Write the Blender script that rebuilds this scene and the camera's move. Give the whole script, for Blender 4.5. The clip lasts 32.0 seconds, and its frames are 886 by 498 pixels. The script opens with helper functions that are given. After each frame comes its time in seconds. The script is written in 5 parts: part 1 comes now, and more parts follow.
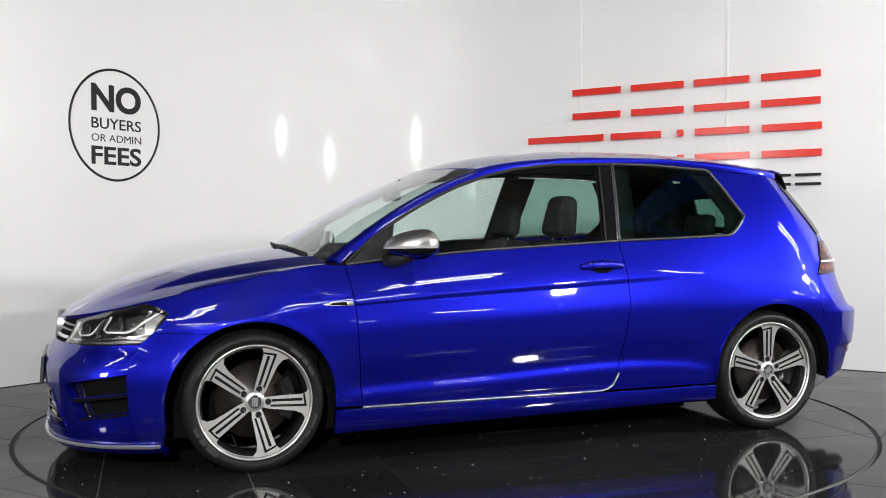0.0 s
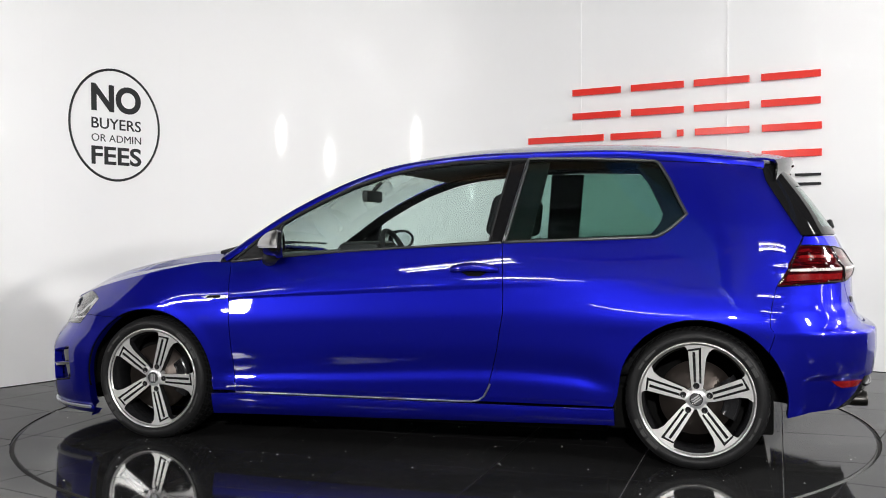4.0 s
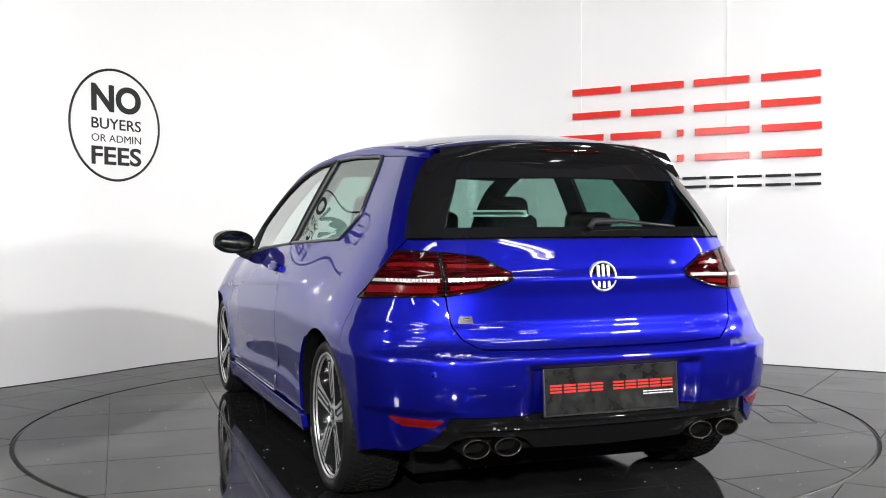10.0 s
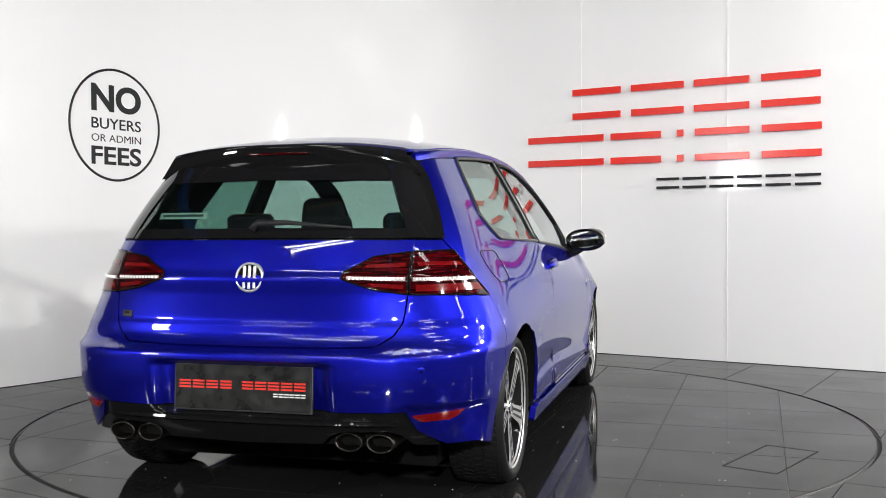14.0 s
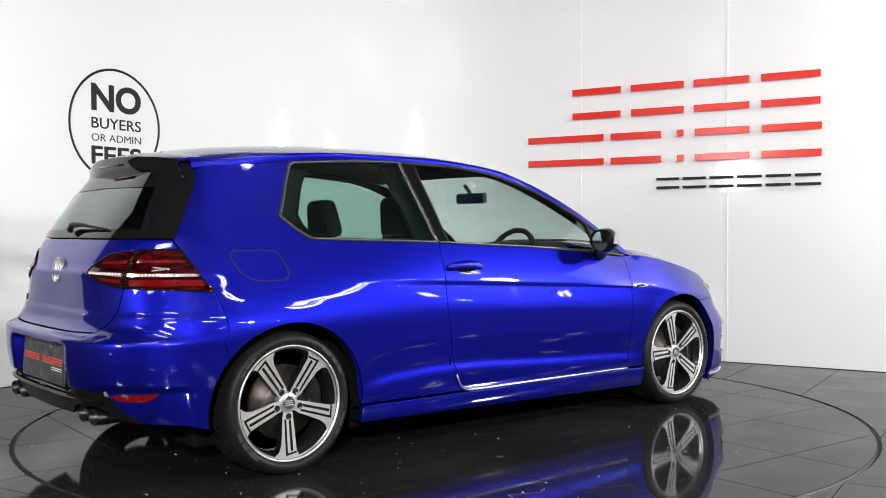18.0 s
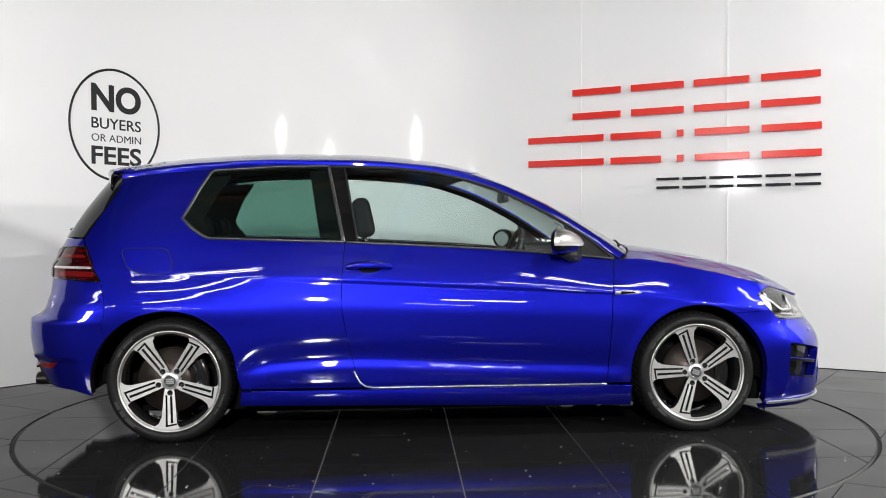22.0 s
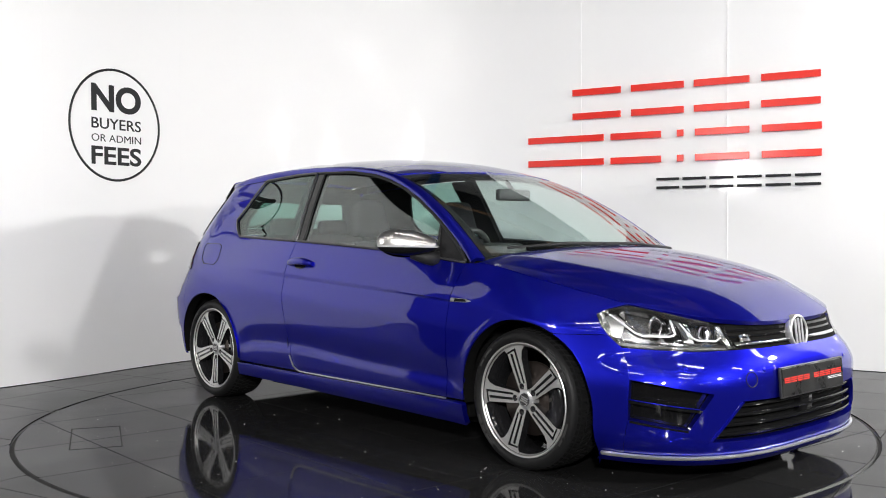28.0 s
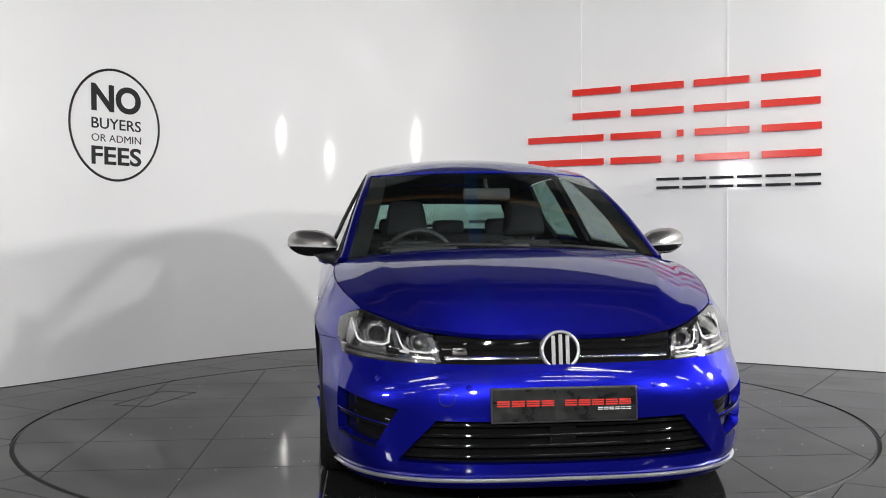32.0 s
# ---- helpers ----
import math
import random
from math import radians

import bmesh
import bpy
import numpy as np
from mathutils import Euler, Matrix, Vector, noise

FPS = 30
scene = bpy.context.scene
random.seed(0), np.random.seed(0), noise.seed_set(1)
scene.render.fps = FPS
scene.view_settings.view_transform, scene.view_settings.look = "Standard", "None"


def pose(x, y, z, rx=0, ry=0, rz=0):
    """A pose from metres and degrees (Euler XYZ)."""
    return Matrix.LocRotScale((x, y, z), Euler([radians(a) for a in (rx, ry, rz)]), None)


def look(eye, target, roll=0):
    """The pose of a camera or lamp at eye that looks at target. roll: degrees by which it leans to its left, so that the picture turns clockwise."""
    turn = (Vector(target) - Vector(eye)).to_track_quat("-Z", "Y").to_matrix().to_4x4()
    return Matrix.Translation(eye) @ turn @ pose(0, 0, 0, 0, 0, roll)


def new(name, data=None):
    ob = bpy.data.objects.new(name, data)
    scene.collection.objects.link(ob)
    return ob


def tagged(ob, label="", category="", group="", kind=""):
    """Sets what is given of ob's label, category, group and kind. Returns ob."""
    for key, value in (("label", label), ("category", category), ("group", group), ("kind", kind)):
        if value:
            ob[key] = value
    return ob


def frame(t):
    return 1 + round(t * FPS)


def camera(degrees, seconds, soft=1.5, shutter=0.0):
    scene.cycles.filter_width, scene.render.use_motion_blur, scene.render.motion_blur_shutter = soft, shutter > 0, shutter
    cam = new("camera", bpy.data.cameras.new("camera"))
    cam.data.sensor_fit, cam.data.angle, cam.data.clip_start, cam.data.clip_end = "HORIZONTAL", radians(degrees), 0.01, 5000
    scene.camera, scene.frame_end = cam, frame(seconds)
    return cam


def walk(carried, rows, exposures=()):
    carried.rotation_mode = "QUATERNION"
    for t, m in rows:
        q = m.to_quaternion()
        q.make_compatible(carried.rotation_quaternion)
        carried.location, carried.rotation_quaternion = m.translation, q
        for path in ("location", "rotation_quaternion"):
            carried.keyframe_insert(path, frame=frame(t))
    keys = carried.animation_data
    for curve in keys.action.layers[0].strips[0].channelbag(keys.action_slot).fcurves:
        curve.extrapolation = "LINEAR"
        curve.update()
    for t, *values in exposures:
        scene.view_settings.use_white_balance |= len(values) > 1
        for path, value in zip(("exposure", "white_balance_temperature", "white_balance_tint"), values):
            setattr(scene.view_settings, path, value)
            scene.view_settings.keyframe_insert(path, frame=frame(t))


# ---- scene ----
cam = camera(48.01, 32.0, soft=1.0)
EYE = pose(-0.008, -5.609, 1.039, 88.858, 0, 0) @ pose(0, 0, 0, 0, 0, -0.284)
walk(cam, [(0, EYE), (32, EYE)], exposures=[(0, 0.21), (3, 0.25), (7, 0.58), (10, 0.57), (12, 0.37), (14, 0.37), (17, 0.46), (20, 0.32), (24, 0.25), (25, 0.30), (28, 0.50), (30, 0.25), (32, 0.13)])

# ---- world and large lights ----
world = bpy.data.worlds.new("world")
scene.world = world
world.use_nodes = True
world.node_tree.nodes["Background"].inputs[0].default_value = (0.9, 0.95, 1.0, 1)
world.node_tree.nodes["Background"].inputs[1].default_value = 0.05


def area_lamp(name, eye, target, w, h, watts, colour=(1, 1, 1)):
    data = bpy.data.lights.new(name, "AREA")
    data.shape, data.size, data.size_y, data.energy, data.color = "RECTANGLE", w, h, watts, colour
    ob = new(name, data)
    ob.matrix_world = look(eye, target)
    return ob


BATTENS = [(x, y) for y in (-6.9, -5.5, -4.0) for x in (-2.2, 2.5)] + [(-5.4, -7.6), (-5.6, -4.4)]
BATTENS += [(0.4, -1.2)] + [(x, y) for x in (6.4, 9.8, 14.0, 18.6) for y in (-0.9, -3.4)] + [(8.0, -7.6), (14.0, -7.6)]
BATTENS += [(x, y) for x in (-3.0, 3.0, 9.0) for y in (-12.0, -16.5)]
# flood lamps round the table, turned to the car: (place, aim, size, watts)
FLOODS = [((5.4, -0.9, 2.6), (0.2, -2.5, 0.6), 0.3, 200), ((4.2, -4.5, 2.35), (-0.2, 0.8, 1.2), 0.24, 114),
          ((-0.15, -9.2, 2.9), (-0.2, 0.8, 1.2), 0.26, 395), ((-4.9, -4.4, 1.9), (-0.2, 0.8, 1.2), 0.55, 76)]
for f, aim, size, watts in FLOODS:
    area_lamp("flood_light", f, aim, size, size, watts, (1, 0.99, 0.97))


# ---- mesh helpers ----
def mesh_of(name, bm, material, smooth=True):
    me = bpy.data.meshes.new(name)
    for f in bm.faces:
        f.smooth = smooth
    if smooth:
        for e in bm.edges:
            if len(e.link_faces) == 2 and e.calc_face_angle(0.0) > 0.7:
                e.smooth = False
    bm.to_mesh(me)
    bm.free()
    me.materials.append(material)
    return me


def part(name, bm, material, parent, label="", smooth=True):
    ob = new(name, mesh_of(name, bm, material, smooth))
    ob.parent = parent
    if label:
        ob["label"] = label
    return ob


def thing(name, bm, material, label, category, group="", kind="", smooth=True):
    return tagged(new(name, mesh_of(name, bm, material, smooth)), label, category, group, kind)


def box_into(bm, lo, hi, bevel=0.0, m=None):
    r = bmesh.ops.create_cube(bm, size=1)
    c = [(a + b) / 2 for a, b in zip(lo, hi)]
    d = [abs(b - a) for a, b in zip(lo, hi)]
    vs = r["verts"]
    for v in vs:
        v.co = Vector((c[0] + v.co.x * d[0], c[1] + v.co.y * d[1], c[2] + v.co.z * d[2]))
    if bevel:
        es = list({e for v in vs for e in v.link_edges})
        out = bmesh.ops.bevel(bm, geom=es, offset=bevel, segments=2, profile=0.5, affect="EDGES")
        vs = list({v for f in out["faces"] for v in f.verts} | {v for v in vs if v.is_valid})
    if m is not None:
        bmesh.ops.transform(bm, matrix=m, verts=[v for v in vs if v.is_valid])
    return bm


def box(lo, hi, bevel=0.0, m=None):
    return box_into(bmesh.new(), lo, hi, bevel, m)


def lathe_into(bm, profile, n=48, m=None, a0=0.0, a1=2 * math.pi):
    """Profile points (radius, height) turned about the z axis."""
    full = abs(a1 - a0) > 2 * math.pi - 1e-4
    k = n if full else n + 1
    rings = []
    for r, h in profile:
        ring = []
        for i in range(k):
            a = a0 + (a1 - a0) * i / n
            p = Vector((r * math.cos(a), r * math.sin(a), h))
            ring.append(bm.verts.new(m @ p if m is not None else p))
        rings.append(ring)
    for a, b in zip(rings, rings[1:]):
        for i in range(n):
            j = (i + 1) % k
            bm.faces.new((a[i], a[j], b[j], b[i]))
    return bm


def tube_into(bm, pts, r, n=8, closed=False):
    """A round bar along 3D points."""
    pts = [Vector(p) for p in pts]
    rings = []
    k = len(pts)
    for i, p in enumerate(pts):
        a = pts[(i - 1) % k] if closed or i else p
        b = pts[(i + 1) % k] if closed or i < k - 1 else p
        d = (b - a).normalized()
        side = d.cross(Vector((0, 0, 1)))
        if side.length < 1e-3:
            side = d.cross(Vector((0, 1, 0)))
        side.normalize()
        up = side.cross(d)
        rr = r[i] if isinstance(r, (list, tuple)) else r
        rings.append([bm.verts.new(p + rr * (math.cos(t) * side + math.sin(t) * up)) for t in (2 * math.pi * j / n for j in range(n))])
    pairs = list(zip(rings, rings[1:])) + ([(rings[-1], rings[0])] if closed else [])
    for a, b in pairs:
        for j in range(n):
            bm.faces.new((a[j], a[(j + 1) % n], b[(j + 1) % n], b[j]))
    if not closed:
        bm.faces.new(list(reversed(rings[0])))
        bm.faces.new(rings[-1])
    return bm


def spline(*knots):
    """A smooth monotone curve through (x, y) knots, level slope kept past the ends."""
    xs = np.array([k[0] for k in knots], float)
    ys = np.array([k[1] for k in knots], float)
    o = np.argsort(xs)
    xs, ys = xs[o], ys[o]
    h = np.diff(xs)
    d = np.diff(ys) / h
    m = np.zeros(len(xs))
    m[0], m[-1] = d[0], d[-1]
    for i in range(1, len(xs) - 1):
        if d[i - 1] * d[i] > 0:
            w1, w2 = 2 * h[i] + h[i - 1], h[i] + 2 * h[i - 1]
            m[i] = (w1 + w2) / (w1 / d[i - 1] + w2 / d[i])
    xs, ys, m = xs.tolist(), ys.tolist(), m.tolist()

    def f(x):
        if x <= xs[0]:
            return ys[0] + m[0] * (x - xs[0])
        if x >= xs[-1]:
            return ys[-1] + m[-1] * (x - xs[-1])
        i = 0
        while x > xs[i + 1]:
            i += 1
        hh = xs[i + 1] - xs[i]
        t = (x - xs[i]) / hh
        return ((1 + 2 * t) * (1 - t) ** 2 * ys[i] + t * (1 - t) ** 2 * hh * m[i]
                + t * t * (3 - 2 * t) * ys[i + 1] + t * t * (t - 1) * hh * m[i + 1])
    return f


# ---- materials ----
def material(name, colour, rough=0.5, metal=0.0, coat=0.0, noise_scale=0.0, noise_amount=0.0, bump=0.0, bump_scale=200.0,
             transmission=0.0, ior=1.45, emission=0.0, rough_var=0.0, coat_rough=0.03, specular=0.5, tile_random=0.0):
    mat = bpy.data.materials.new(name)
    mat.use_nodes = True
    nt = mat.node_tree
    b = nt.nodes["Principled BSDF"]
    b.inputs["Base Color"].default_value = (*colour, 1)
    b.inputs["Roughness"].default_value = rough
    b.inputs["Metallic"].default_value = metal
    b.inputs["Coat Weight"].default_value = coat
    b.inputs["Coat Roughness"].default_value = coat_rough
    b.inputs["Transmission Weight"].default_value = transmission
    b.inputs["IOR"].default_value = ior
    b.inputs["Specular IOR Level"].default_value = specular
    if emission:
        b.inputs["Emission Color"].default_value = (*colour, 1)
        b.inputs["Emission Strength"].default_value = emission
    co = nt.nodes.new("ShaderNodeTexCoord")
    if noise_scale:
        big = nt.nodes.new("ShaderNodeTexNoise")
        big.inputs["Scale"].default_value = noise_scale
        big.inputs["Detail"].default_value = 6
        nt.links.new(co.outputs["Object"], big.inputs["Vector"])
        if noise_amount or tile_random:
            ramp = nt.nodes.new("ShaderNodeMapRange")
            ramp.inputs["To Min"].default_value, ramp.inputs["To Max"].default_value = 1 - noise_amount, 1 + noise_amount
            nt.links.new(big.outputs["Fac"], ramp.inputs["Value"])
            mul = nt.nodes.new("ShaderNodeVectorMath")
            mul.operation = "SCALE"
            mul.inputs[0].default_value = colour
            nt.links.new(ramp.outputs["Result"], mul.inputs["Scale"])
            last = mul.outputs["Vector"]
            if tile_random:
                info = nt.nodes.new("ShaderNodeObjectInfo")
                rr = nt.nodes.new("ShaderNodeMapRange")
                rr.inputs["To Min"].default_value, rr.inputs["To Max"].default_value = 1 - tile_random, 1 + tile_random
                nt.links.new(info.outputs["Random"], rr.inputs["Value"])
                mul2 = nt.nodes.new("ShaderNodeVectorMath")
                mul2.operation = "SCALE"
                nt.links.new(last, mul2.inputs[0])
                nt.links.new(rr.outputs["Result"], mul2.inputs["Scale"])
                last = mul2.outputs["Vector"]
            nt.links.new(last, b.inputs["Base Color"])
        if rough_var:
            rv = nt.nodes.new("ShaderNodeMapRange")
            rv.inputs["To Min"].default_value, rv.inputs["To Max"].default_value = max(0.0, rough - rough_var), rough + rough_var
            nt.links.new(big.outputs["Fac"], rv.inputs["Value"])
            nt.links.new(rv.outputs["Result"], b.inputs["Roughness"])
    if bump:
        fine = nt.nodes.new("ShaderNodeTexNoise")
        fine.inputs["Scale"].default_value = bump_scale
        fine.inputs["Detail"].default_value = 3
        nt.links.new(co.outputs["Object"], fine.inputs["Vector"])
        bn = nt.nodes.new("ShaderNodeBump")
        bn.inputs["Strength"].default_value = bump
        bn.inputs["Distance"].default_value = 0.002
        nt.links.new(fine.outputs["Fac"], bn.inputs["Height"])
        nt.links.new(bn.outputs["Normal"], b.inputs["Normal"])
    return mat


M_WALL = material("white_gloss_panel", (0.80, 0.80, 0.80), 0.085, noise_scale=0.7, noise_amount=0.015, rough_var=0.02, specular=0.15)
M_STRIP = material("white_joint_strip", (0.80, 0.80, 0.80), 0.25, noise_scale=4, noise_amount=0.03)
M_TILE = material("black_polished_tile", (0.0115, 0.0115, 0.012), 0.06, noise_scale=2.5, noise_amount=0.35, rough_var=0.03, bump=0.03, bump_scale=12, tile_random=0.25, specular=0.40)
# a thin film of dust and shoe smears dulls the polish
nt = M_TILE.node_tree
co, nz, mr, df, mx = (nt.nodes.new("ShaderNode" + k) for k in ("NewGeometry", "TexNoise", "MapRange", "BsdfDiffuse", "MixShader"))
df.inputs["Color"].default_value = (0.020, 0.020, 0.020, 1)
nz.inputs["Scale"].default_value, nz.inputs["Detail"].default_value = 1.6, 7
mr.inputs["From Min"].default_value, mr.inputs["From Max"].default_value = 0.3, 0.7
mr.inputs["To Min"].default_value, mr.inputs["To Max"].default_value = 0.22, 0.40
nt.links.new(co.outputs["Position"], nz.inputs["Vector"])
nt.links.new(nz.outputs["Fac"], mr.inputs["Value"])
nt.links.new(mr.outputs["Result"], mx.inputs["Fac"])
nt.links.new(nt.nodes["Principled BSDF"].outputs[0], mx.inputs[1])
nt.links.new(df.outputs[0], mx.inputs[2])
nt.links.new(mx.outputs[0], nt.nodes["Material Output"].inputs["Surface"])
M_GROUT = material("grey_grout", (0.27, 0.27, 0.27), 0.85, noise_scale=30, noise_amount=0.3)
M_DUST = material("white_dust", (0.75, 0.75, 0.73), 0.8)
M_GAP = material("dark_gap", (0.006, 0.006, 0.006), 0.6)
M_STEEL = material("brushed_steel_edge", (0.35, 0.35, 0.36), 0.35, metal=1.0)
M_BLACKSIGN = material("black_vinyl", (0.018, 0.019, 0.020), 0.40, specular=0.25, noise_scale=9, noise_amount=0.1)
M_REDSIGN = material("red_acrylic", (0.72, 0.028, 0.018), 0.22, coat=0.3, noise_scale=5, noise_amount=0.04)
M_BLACKACR = material("black_acrylic", (0.02, 0.02, 0.022), 0.55, specular=0.2, noise_scale=9, noise_amount=0.1)
M_ROOF = material("dark_roof_sheet", (0.05, 0.053, 0.06), 0.6, noise_scale=1.2, noise_amount=0.2)
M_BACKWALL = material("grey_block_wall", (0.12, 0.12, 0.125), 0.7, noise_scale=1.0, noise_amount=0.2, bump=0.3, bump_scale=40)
# paler than M_BACKWALL, to brighten what the car reflects from the right
M_LIGHTWALL = material("pale_reflecting_wall", (0.50, 0.50, 0.50), 0.7, noise_scale=0.8, noise_amount=0.25, bump=0.3, bump_scale=40)
M_BEAM = material("blue_painted_beam", (0.03, 0.09, 0.26), 0.5, noise_scale=3, noise_amount=0.2)
M_PURLIN = material("rusty_purlin", (0.15, 0.085, 0.045), 0.6, noise_scale=5, noise_amount=0.3)
M_LAMPBODY = material("white_lamp_body", (0.75, 0.75, 0.75), 0.4)
M_TUBE = material("lit_tube", (1.0, 0.98, 0.95), 0.5, emission=25.0)

# ---- the place ----
# back wall: flat white panels, 1.22 m wide, that bend round the turntable
WALL_H = 3.14
CORNERS = [(-4.03, -0.83), (-3.478, 0.258), (-2.746, 1.234), (-2.075, 2.248), (-1.15, 3.05), (0.045, 3.24),
           (1.15, 2.72), (2.188, 2.073), (3.224, 1.426), (4.26, 0.78), (5.295, 0.133)]


def wall_point(i, t):
    """A point of the wall's foot, t of the way along panel i."""
    p = [Vector(CORNERS[max(0, min(len(CORNERS) - 1, k))]) for k in (i - 1, i, i + 1, i + 2)]
    a = (p[2] - p[0]) * 0.5
    b = (p[3] - p[1]) * 0.5
    q = p[1] * (1 + 2 * t) * (1 - t) ** 2 + a * t * (1 - t) ** 2 + p[2] * t * t * (3 - 2 * t) + b * t * t * (t - 1)
    return q


wall_back = tagged(new("wall_back"), "curved showroom wall of glossy white panels", "wall", kind="structure")
SHEETS = [(0.4, 6)] + [(i, i + 1) for i in range(6, len(CORNERS) - 1)]
for i0, i1 in SHEETS:
    bm = bmesh.new()
    n = round(40 * (i1 - i0))
    cols = []
    for k in range(n + 1):
        u = i0 + 0.00006 + (i1 - i0 - 0.00012) * k / n
        i = min(i1 - 1, int(u))
        t = u - i
        p, q = wall_point(i, max(0, t - 0.01)), wall_point(i, min(1, t + 0.01))
        d = (q - p).normalized()
        nrm = Vector((-d.y, d.x))
        p = wall_point(i, t)
        cols.append([bm.verts.new((p.x + nrm.x * o, p.y + nrm.y * o, z)) for o, z in ((0, 0.004), (0, WALL_H), (0.03, WALL_H), (0.03, 0.004))])
    for a, b in zip(cols, cols[1:]):
        for j in range(4):
            bm.faces.new((a[j], b[j], b[(j + 1) % 4], a[(j + 1) % 4]))
    for end in (bm.faces.new(cols[0]), bm.faces.new(list(reversed(cols[-1])))):
        for e in end.edges:
            e.smooth = False
    for e in bm.edges:
        if abs(e.verts[0].co.z - e.verts[1].co.z) < 1e-6:
            e.smooth = False
    part("panel", bm, M_WALL, wall_back)
for i in (2, 3, 5, *range(6, len(CORNERS) - 1)):
    c = Vector(CORNERS[i])
    d = (wall_point(i, 0.02) - wall_point(i - 1, 0.98)).normalized()
    m = Matrix.Translation((c.x, c.y, 0)) @ Matrix.Rotation(math.atan2(d.y, d.x), 4, "Z")
    half, proud = (0.0040, 0.0042) if i > 5 else (0.0006, 0.0003)
    part("joint_strip", box((-half, -proud, 0.004), (half, 0.02, WALL_H), 0, m), M_STRIP, wall_back, smooth=False)

# turntable and floor
R_TABLE = 2.25
TILE = 0.602


def within(p, poly):
    k = len(poly)
    return all((poly[(i + 1) % k][0] - poly[i][0]) * (p.y - poly[i][1]) - (poly[(i + 1) % k][1] - poly[i][1]) * (p.x - poly[i][0]) >= -1e-6 for i in range(k))


def clip_inside(poly, r):
    out = []
    k = len(poly)
    pts = []
    for i in range(k):
        a, b = Vector(poly[i]), Vector(poly[(i + 1) % k])
        pts += [a.lerp(b, t / 24) for t in range(24)]
    inside = [p.length <= r for p in pts]
    if all(inside):
        return poly
    if not any(inside):
        return None
    for p, ok in zip(pts, inside):
        q = p if ok else p.normalized() * r
        if ok or within(q, poly):
            out.append(q)
    keep = []
    for p in out:
        if not keep or (p - keep[-1]).length > 0.004:
            keep.append(p)
    return [(p.x, p.y) for p in keep]


def clip_outside(poly, r):
    k = len(poly)
    pts = []
    for i in range(k):
        a, b = Vector(poly[i]), Vector(poly[(i + 1) % k])
        pts += [a.lerp(b, t / 24) for t in range(24)]
    outside = [p.length >= r for p in pts]
    if all(outside):
        return poly
    if not any(outside):
        return None
    out = [(q, ok) for q, ok in ((q if ok else q.normalized() * r, ok) for q, ok in zip(pts, outside))]
    out = [q for q, ok in out if ok or within(q, poly)]
    return [(p.x, p.y) for p in out] if len(out) > 2 else None


def tile_mesh(poly, material_):
    bm = bmesh.new()
    c = Vector((sum(p[0] for p in poly) / len(poly), sum(p[1] for p in poly) / len(poly)))
    rings = []
    for z, k in ((-0.008, 0.0), (-0.0003, 0.0), (0.0, 0.0010)):
        ring = []
        for x, y in poly:
            d = Vector((x, y)) - c
            q = Vector((x, y)) - d.normalized() * k
            ring.append(bm.verts.new((q.x, q.y, z)))
        rings.append(ring)
    n = len(poly)
    for a, b in zip(rings, rings[1:]):
        for i in range(n):
            bm.faces.new((a[i], a[(i + 1) % n], b[(i + 1) % n], b[i]))
    bm.faces.new(rings[-1])
    return mesh_of("tile", bm, material_, False)


def tile_grid(x0, y0, nx, ny, size, gap):
    for i in range(nx):
        for j in range(ny):
            a, b = x0 + i * size, y0 + j * size
            yield [(a + gap, b + gap), (a + size - gap, b + gap), (a + size - gap, b + size - gap), (a + gap, b + size - gap)]


bm = bmesh.new()
lathe_into(bm, [(0.001, -0.005), (R_TABLE - 0.0115, -0.005)], 160)
turntable = thing("turntable", bm, M_GROUT, "round turntable laid with polished black square tiles", "turntable")
part("table_rim", lathe_into(bmesh.new(), [(R_TABLE - 0.0115, -0.005), (R_TABLE - 0.010, -0.001), (R_TABLE - 0.007, -0.001), (R_TABLE - 0.006, -0.06)], 160), M_GAP, turntable, "dark steel rim of the turntable")
SKEW = Matrix.Rotation(radians(-2.7), 2)
for poly in tile_grid(-4 * TILE, -4 * TILE, 8, 8, TILE, 0.0022):
    poly = [tuple(SKEW @ Vector(p)) for p in poly]
    q = clip_inside(poly, R_TABLE - 0.012)
    if q and len(q) > 2:
        tl = new("tile", tile_mesh(q, M_TILE))
        tl.parent = turntable
# small access hatch let into the tiles
bm = bmesh.new()
hm = Matrix.Translation((-0.735, -1.715, 0)) @ Matrix.Rotation(radians(-23.4), 4, "Z")
for lo, hi in (((-0.265, -0.122), (0.265, -0.116)), ((-0.265, 0.116), (0.265, 0.122)), ((-0.265, -0.122), (-0.259, 0.122)), ((0.259, -0.122), (0.265, 0.122))):
    box_into(bm, (*lo, -0.002), (*hi, 0.0012), 0, hm)
part("access_hatch", bm, M_GAP, turntable, "thin dark joint round a floor hatch", smooth=False)

# bright specks of dust on the tiles
bm = bmesh.new()
rnd = random.Random(4)
for k in range(280):
    a, r = rnd.uniform(0, 2 * math.pi), R_TABLE * 0.97 * math.sqrt(rnd.random())
    c = Vector((r * math.cos(a), r * math.sin(a), 0.0004))
    d = rnd.choice((0.0015, 0.002, 0.0025, 0.003, 0.0042))
    vs = [bm.verts.new(c + Vector((d * math.cos(t), d * math.sin(t), 0))) for t in (0, 1.05, 2.1, 3.14, 4.2, 5.25)]
    top = bm.verts.new(c + Vector((0, 0, d * 0.5)))
    for i in range(6):
        bm.faces.new((vs[i], vs[(i + 1) % 6], top))
tagged(part("dust_specks", bm, M_DUST, turntable, "white specks of dust"), kind="stuff")

